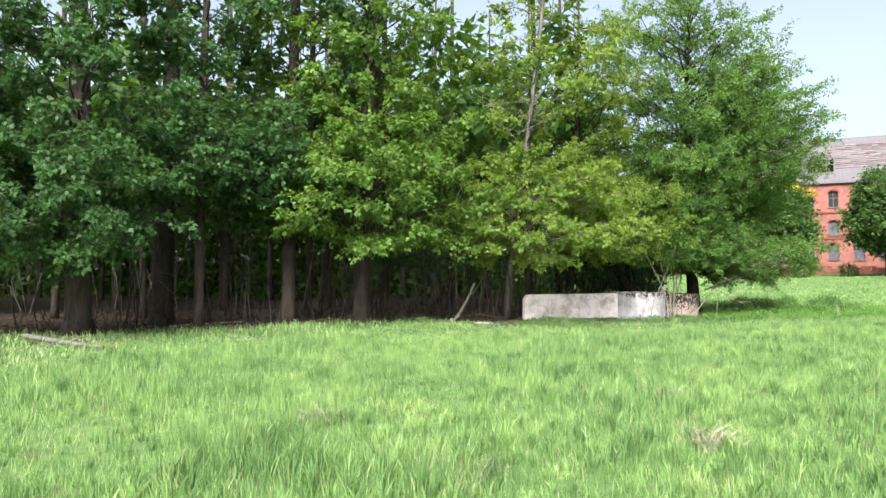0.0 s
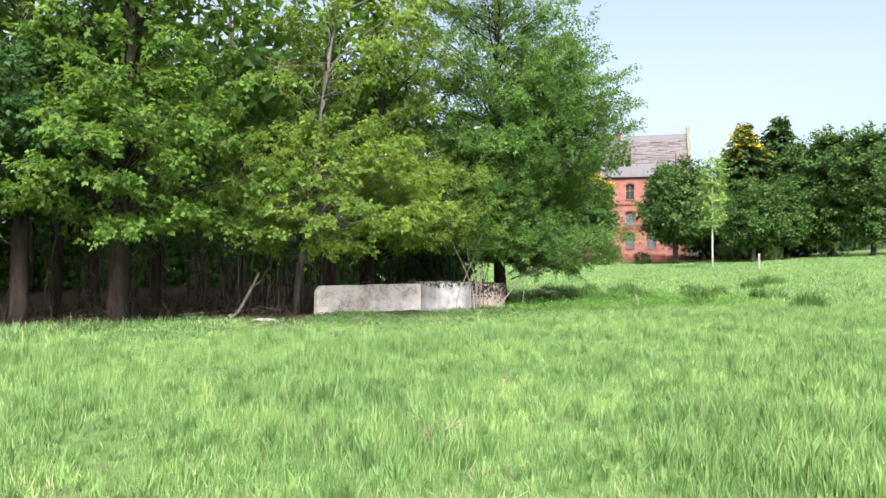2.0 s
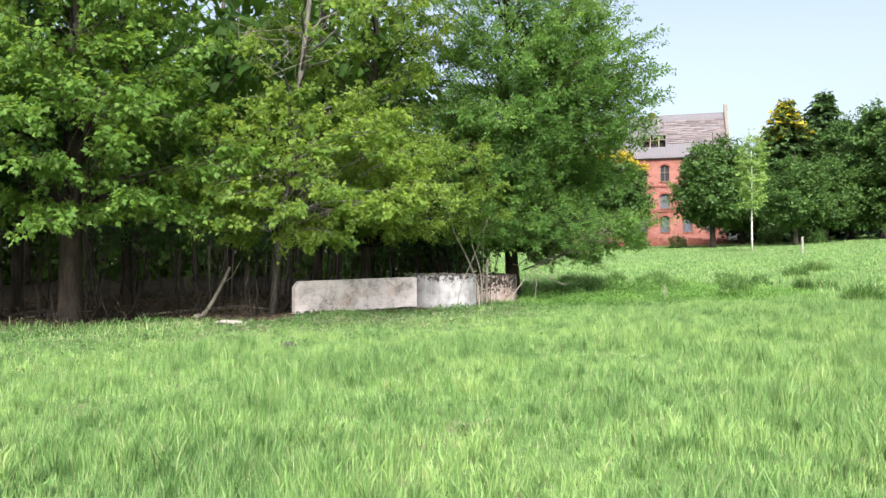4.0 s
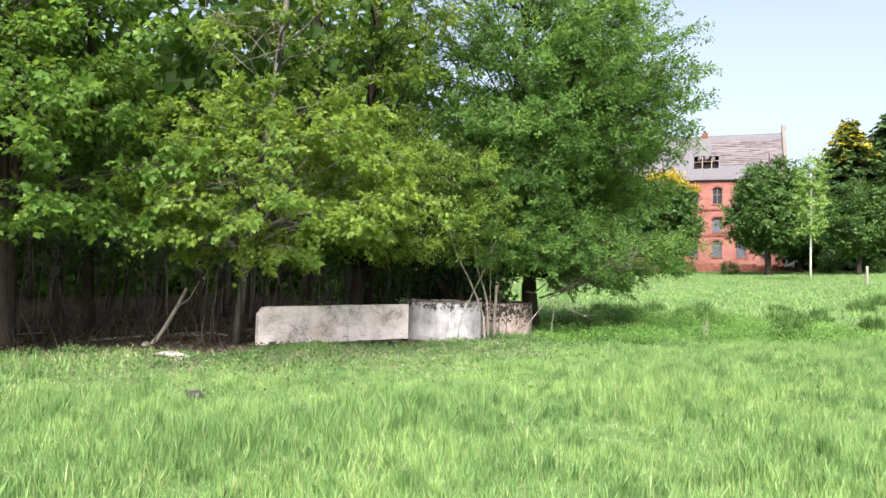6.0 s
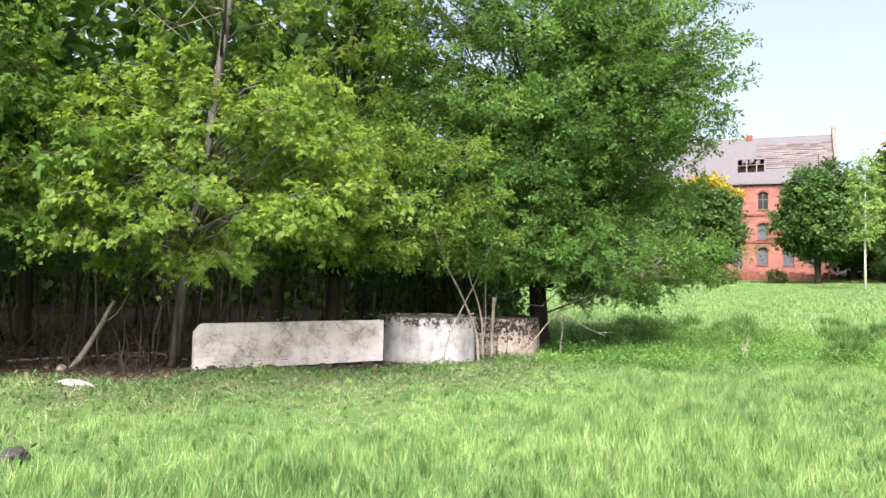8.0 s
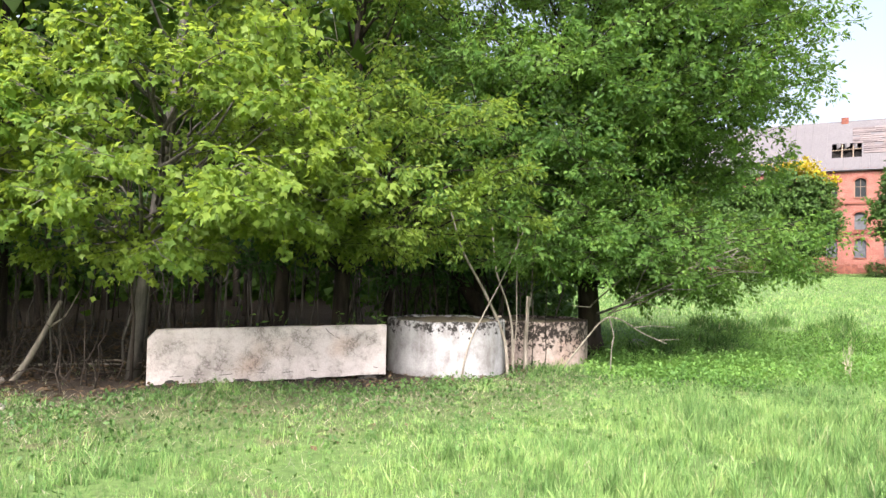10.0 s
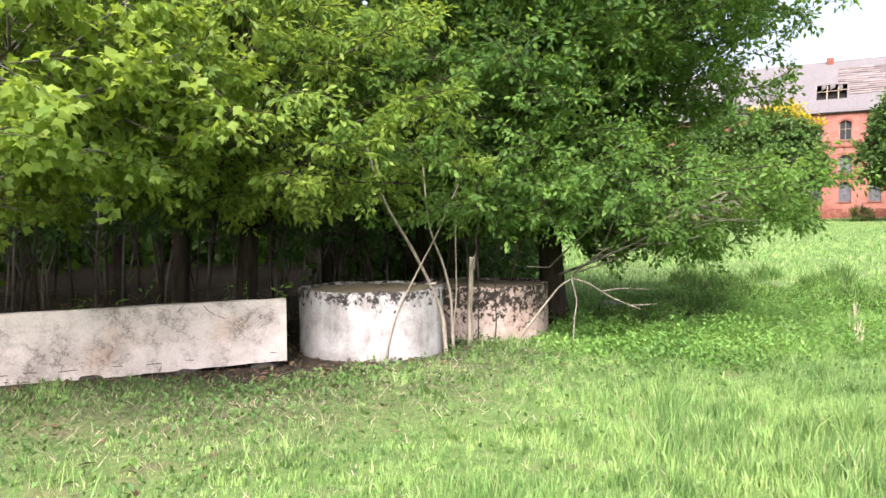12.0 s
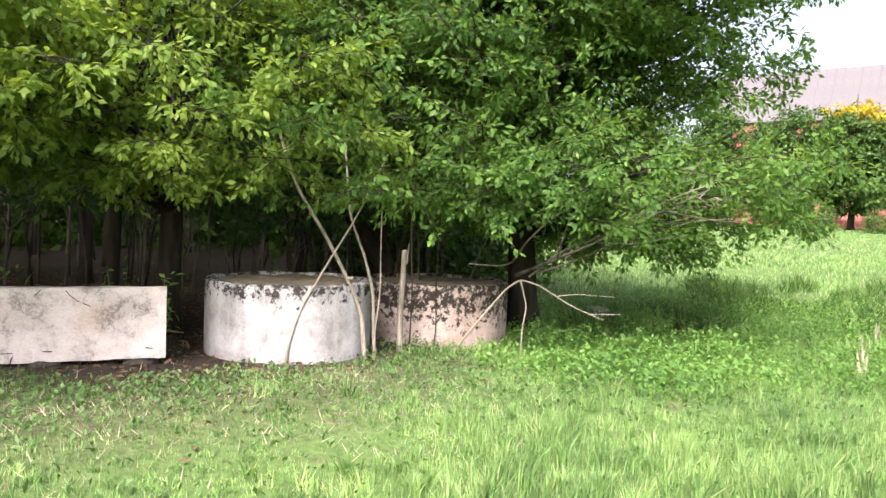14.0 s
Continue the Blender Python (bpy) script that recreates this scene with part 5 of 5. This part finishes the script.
# tangles of dead brushwood along the wood's foot
for k in range(16):
    x = -9.5 + k * 0.78 + rgd.uniform(-0.3, 0.3)
    y = float(edge(x)) + rgd.uniform(1.0, 2.8)
    z = ground_z(x, y)
    W = []
    for _ in range(26):
        s_ = np.array([rgd.normal(0, 0.45), rgd.normal(0, 0.4), -0.02])
        e_ = s_ + np.array([rgd.normal(0, 0.5), rgd.normal(0, 0.4), abs(rgd.normal(0.55, 0.4))])
        P = bend(s_, e_, rgd.uniform(-0.05, 0.15), 0.04, 5, rgd)
        W.append(tube(P, np.linspace(0.010, 0.003, 5), 4))
    ob = new("brushwood", tri_mesh("brushwood", *join(W), BARK, True))
    ob.matrix_world = Matrix.Translation((x, y, z))
    tagged(ob, "tangle of dead brown twigs under the trees", "brushwood", "brushwood in the wood", "stuff")

# ---- stones and ground clutter ----
stone("flat_stone", (1.49, 18.54, ground_z(1.49, 18.54) + 0.03), (0.34, 0.16, 0.06), PALESTONE, "flat pale stone lying at the wood's edge", 3)
stone("dark_stone", (2.55, 14.6, ground_z(2.55, 14.6) + 0.05), (0.20, 0.10, 0.055), DARKSTONE, "small dark stone lying in the grass", 6)
stone("rubble_stone", (10.5, 23.7, ground_z(10.5, 23.7) + 0.03), (0.17, 0.14, 0.12), STONE, "grey rubble stone half hidden in herbs", 8)
stone("rubble_stone", (10.45, 26.2, ground_z(10.45, 26.2) + 0.05), (0.35, 0.25, 0.18), STONE, "grey rubble stone behind the willow", 9)
stone("rubble_stone", (0.75, 20.0, ground_z(0.75, 20.0) + 0.02), (0.09, 0.07, 0.06), STONE, "small stone at the foot of the pole", 10)
x, y = polar(38.8, 60)
post = stick("concrete_post", [(((x, y, ground_z(x, y) - 0.05), (x, y, ground_z(x, y) + 1.25)), 0.09, 0.08)], PALESTONE, "short pale concrete post standing in the far meadow", "post")


def tuft(name, x, y, n_, r, tall, wide, mat, label, seed, lean=0.8, cat="grass tuft"):
    rg = np.random.default_rng(seed)
    a, d = rg.uniform(0, 2 * np.pi, n_), r * np.sqrt(rg.random(n_))
    px, py = x + d * np.cos(a), y + d * np.sin(a)
    V, F = blades(px, py, tall * rg.uniform(0.5, 1.15, n_) * (1 - 0.5 * (d / r) ** 2), wide * rg.uniform(0.6, 1.3, n_), rg, lean)
    o = np.array([x, y, ground_z(x, y)])
    ob = part(name, tri_mesh(name, V - o, F, mat), mat)
    ob.matrix_world = Matrix.Translation(o)
    return tagged(ob, label, cat)


for k, (x, y, r, h) in enumerate(((14.3, 21.3, 0.42, 0.62), (17.9, 23.2, 0.28, 0.52), (16.5, 19.3, 0.5, 0.6), (23.2, 30.2, 0.5, 0.6), (16.6, 24.6, 0.5, 0.6), (14.6, 25.6, 0.6, 0.5), (13.0, 27.6, 0.8, 0.55), (15.8, 28.5, 0.7, 0.5), (26.5, 33, 0.7, 0.55), (11.8, 25.2, 0.7, 0.5), (10.3, 24.2, 0.7, 0.55))):
    tuft("rush_tuft", x, y, 900, r, h, 0.016, GRASS_DARK, "dark green rush clump standing in the paler meadow", 200 + k, 0.5)
for k, (x, y, r, h) in enumerate(((2.43, 7.28, 0.22, 0.16), (0.25, 5.1, 0.38, 0.12), (2.2, 5.6, 0.25, 0.14), (-0.93, 6.7, 0.22, 0.12), (3.86, 9.4, 0.22, 0.10))):
    tuft("dry_tuft", x, y, 240, r, h * 1.15, 0.009, STRAW, "bleached dry grass tuft lying in the meadow", 230 + k, 1.6)
for k, (x, y) in enumerate(((12.66, 22.1), (12.8, 22.3), (13.4, 23.5), (14.0, 24.4))):
    tuft("dry_stalks", x, y, 9, 0.07, 0.45, 0.022, STRAW, "few pale dry stalks standing upright", 250 + k, 0.15)


def herbs(name, n_, x0, x1, y0, y1, hi, size, mat, label, seed, test):
    """Low broad-leaved herbs."""
    rg = np.random.default_rng(seed)
    x, y = rg.uniform(x0, x1, n_), rg.uniform(y0, y1, n_)
    k = test(x, y) & (rg.random(n_) < 0.35 + 0.65 * wave(x * 1.3 + 3, y * 1.3))
    x, y = x[k], y[k]
    P = np.stack([x, y, height(x, y) + hi * rg.random(len(x)) ** 1.2 * (0.35 + 0.65 * wave(x * 1.3 + 3, y * 1.3))], 1)
    D = rg.normal(0, 1, P.shape) + np.array([0, 0, 0.25])
    N = rg.normal(0, 0.4, P.shape) + np.array([0, 0, 1])
    ob = new(name, tri_mesh(name, *leaves(P, D, N, size * rg.uniform(0.5, 1.3, len(x)), OVATE), mat))
    tagged(ob, label, "herbs", kind="stuff")


herbs("nettle_herbs", 80000, 8.6, 16.5, 18.5, 28, 0.36, 0.062, LEAF_HERB, "leafy green nettles and herbs beside the rings", 301, lambda x, y: (y > 21.2 + 0.5 * np.sin(x * 1.7) - 0.18 * (x - 9)) & (litter(x, y) < 0.6) & (np.hypot(x - 8, y - 23.85) > 1.0))
herbs("low_herbs", 90000, -7, 12, 13.0, 23.4, 0.15, 0.055, LEAF_WEED, "low broad-leaved weeds in the turf by the wood", 302, lambda x, y: (y < edge(x) + np.where(x < 7.4, 0.15, 0.8)) & (rng.random(len(x)) < np.exp(-np.maximum(edge(np.minimum(x, 8)) - y, 0) / 2.2)))
herbs("ring_weeds", 46000, 1.5, 13.0, 16.5, 23.6, 0.17, 0.052, LEAF_WEED, "dark green weeds in the worn turf before the rings", 306, lambda x, y: (y < edge(x) + np.where(x < 7.4, 0.15, 0.9)) & (rng.random(len(x)) < np.exp(-np.maximum(edge(np.minimum(x, 8)) - y, 0) / 1.3)) & (rng.random(len(x)) < np.clip((13 - x) / 3, 0, 1)))
herbs("slab_weeds", 900, 3.2, 5.6, 20.25, 21.9, 1.25, 0.12, LEAF_HERB, "few green weeds growing behind the concrete slab", 303, lambda x, y: (np.abs(y - (20.2 + (x - 2.73) * 0.4475)) < 0.28) & (y > 20.02 + (x - 2.73) * 0.4475))
def clump(x, y, r, h, seed, stems_=34, label="dark green nettle clump beside the old ring"):
    """A stand of nettles: stems and pairs of leaves."""
    rg = np.random.default_rng(seed)
    W, P, D = [], [], []
    for _ in range(stems_):
        a, d = rg.uniform(0, 6.28), r * math.sqrt(rg.random())
        s_ = np.array([d * math.cos(a), d * math.sin(a), -0.03])
        e_ = s_ + np.array([rg.normal(0, 0.08), rg.normal(0, 0.08), h * rg.uniform(0.6, 1.1) * (1 - 0.4 * (d / r) ** 2)])
        W.append(tube(bend(s_, e_, 0, 0.01, 3, rg), (0.005, 0.004, 0.002), 3))
        q = rg.random(16) ** 0.7
        P.append(s_ + (e_ - s_) * q[:, None])
        D.append(rg.normal(0, 1, (16, 3)) * np.array([1, 1, 0.3]) + np.array([0, 0, -0.15]))
    P, D = np.concatenate(P), np.concatenate(D)
    ob = thing("nettle_clump", pose(x, y, ground_z(x, y)), label, "nettles", "nettle clumps")
    tagged(part("stalk", tri_mesh("stalk", *join(W), LEAF_HERB), LEAF_HERB, ob), kind="stuff")
    tagged(part("foliage", tri_mesh("foliage", *leaves(P, D, rg.normal(0, 0.3, P.shape) + np.array([0, 0, 1]), rg.uniform(0.05, 0.09, len(P)), OVATE), LEAF_HERB), LEAF_HERB, ob), kind="stuff")


for k, (x, y, r, h) in enumerate(((9.7, 23.2, 0.4, 0.45), (10.3, 23.5, 0.5, 0.5), (10.9, 24.2, 0.5, 0.55), (11.5, 23.2, 0.45, 0.4), (12.2, 24.3, 0.5, 0.5), (9.4, 23.6, 0.35, 0.5), (10.6, 22.8, 0.45, 0.42), (10.0, 22.3, 0.35, 0.3), (11.0, 22.2, 0.4, 0.3), (13.2, 23.2, 0.5, 0.35), (12.4, 26.0, 0.6, 0.5), (11.2, 26.4, 0.6, 0.55), (9.5, 22.2, 0.4, 0.28), (10.5, 21.6, 0.45, 0.26), (11.5, 21.7, 0.45, 0.28), (12.4, 22.6, 0.5, 0.34), (9.9, 24.3, 0.5, 0.42), (11.6, 25.1, 0.55, 0.42), (13.4, 24.6, 0.55, 0.4), (14.2, 23.2, 0.5, 0.3))):
    clump(x, y, r, h, 500 + k)
for k, (x, y, r, h) in enumerate(((4.45, 20.85, 0.10, 1.02), (5.05, 21.12, 0.14, 0.98), (5.42, 21.3, 0.09, 0.95), (3.5, 20.5, 0.08, 0.92))):
    clump(x, y, r, h, 530 + k, 9, "few green nettle sprigs rising behind the concrete slab")
# straw and dead blades matted in the short turf before the wood
rg = np.random.default_rng(304)
x, y = rg.uniform(-8, 10, 100000), rg.uniform(11, 23, 100000)
k = rg.random(len(x)) < np.clip(1.6 * np.exp(-np.maximum(edge(np.minimum(x, 8)) - y, 0) / 2.6) * (1 - litter(x, y)) * (0.3 + bald(x * 1.4, y * 1.4)) + 0.05, 0, 1)
x, y = x[k], y[k]
tagged(new("matted_straw", tri_mesh("matted_straw", *blades(x, y, rg.uniform(0.03, 0.09, len(x)), rg.uniform(0.006, 0.012, len(x)), rg, 2.6, 1), STRAW)), "matted dead grass in the short turf", "grass", kind="stuff")
for k in range(16):
    x, y = rg.uniform(10.5, 21), rg.uniform(23.5, 32)
    tuft("rush_tuft", x, y, 260, rg.uniform(0.25, 0.6), rg.uniform(0.3, 0.6), 0.016, GRASS_DARK, "dark green rush clump standing in the paler meadow", 400 + k, 0.6)
# fallen leaves and twigs on the litter
rg = np.random.default_rng(305)
x, y = rg.uniform(-14, 9.5, 34000), rg.uniform(14, 30, 34000)
k = rg.random(len(x)) < np.clip(litter(x, y) + 0.06 * np.exp(-np.maximum(edge(np.minimum(x, 8)) - y, 0) / 1.6), 0, 0.85)
x, y = x[k], y[k]
LEAF_DRY = leaf_mat("dry_leaf", (0.05, 0.035, 0.022), (0.10, 0.068, 0.04), (0.18, 0.13, 0.085), 0.1, 0.8)
P = np.stack([x, y, height(x, y) + rg.uniform(0.0, 0.03, len(x))], 1)
tagged(new("leaf_litter", tri_mesh("leaf_litter", *leaves(P, rg.normal(0, 1, P.shape) * np.array([1, 1, 0.2]), rg.normal(0, 0.3, P.shape) + np.array([0, 0, 1]), rg.uniform(0.05, 0.13, len(x)), OVATE), LEAF_DRY)), "brown fallen leaves on the woodland floor", "leaf litter", kind="stuff")
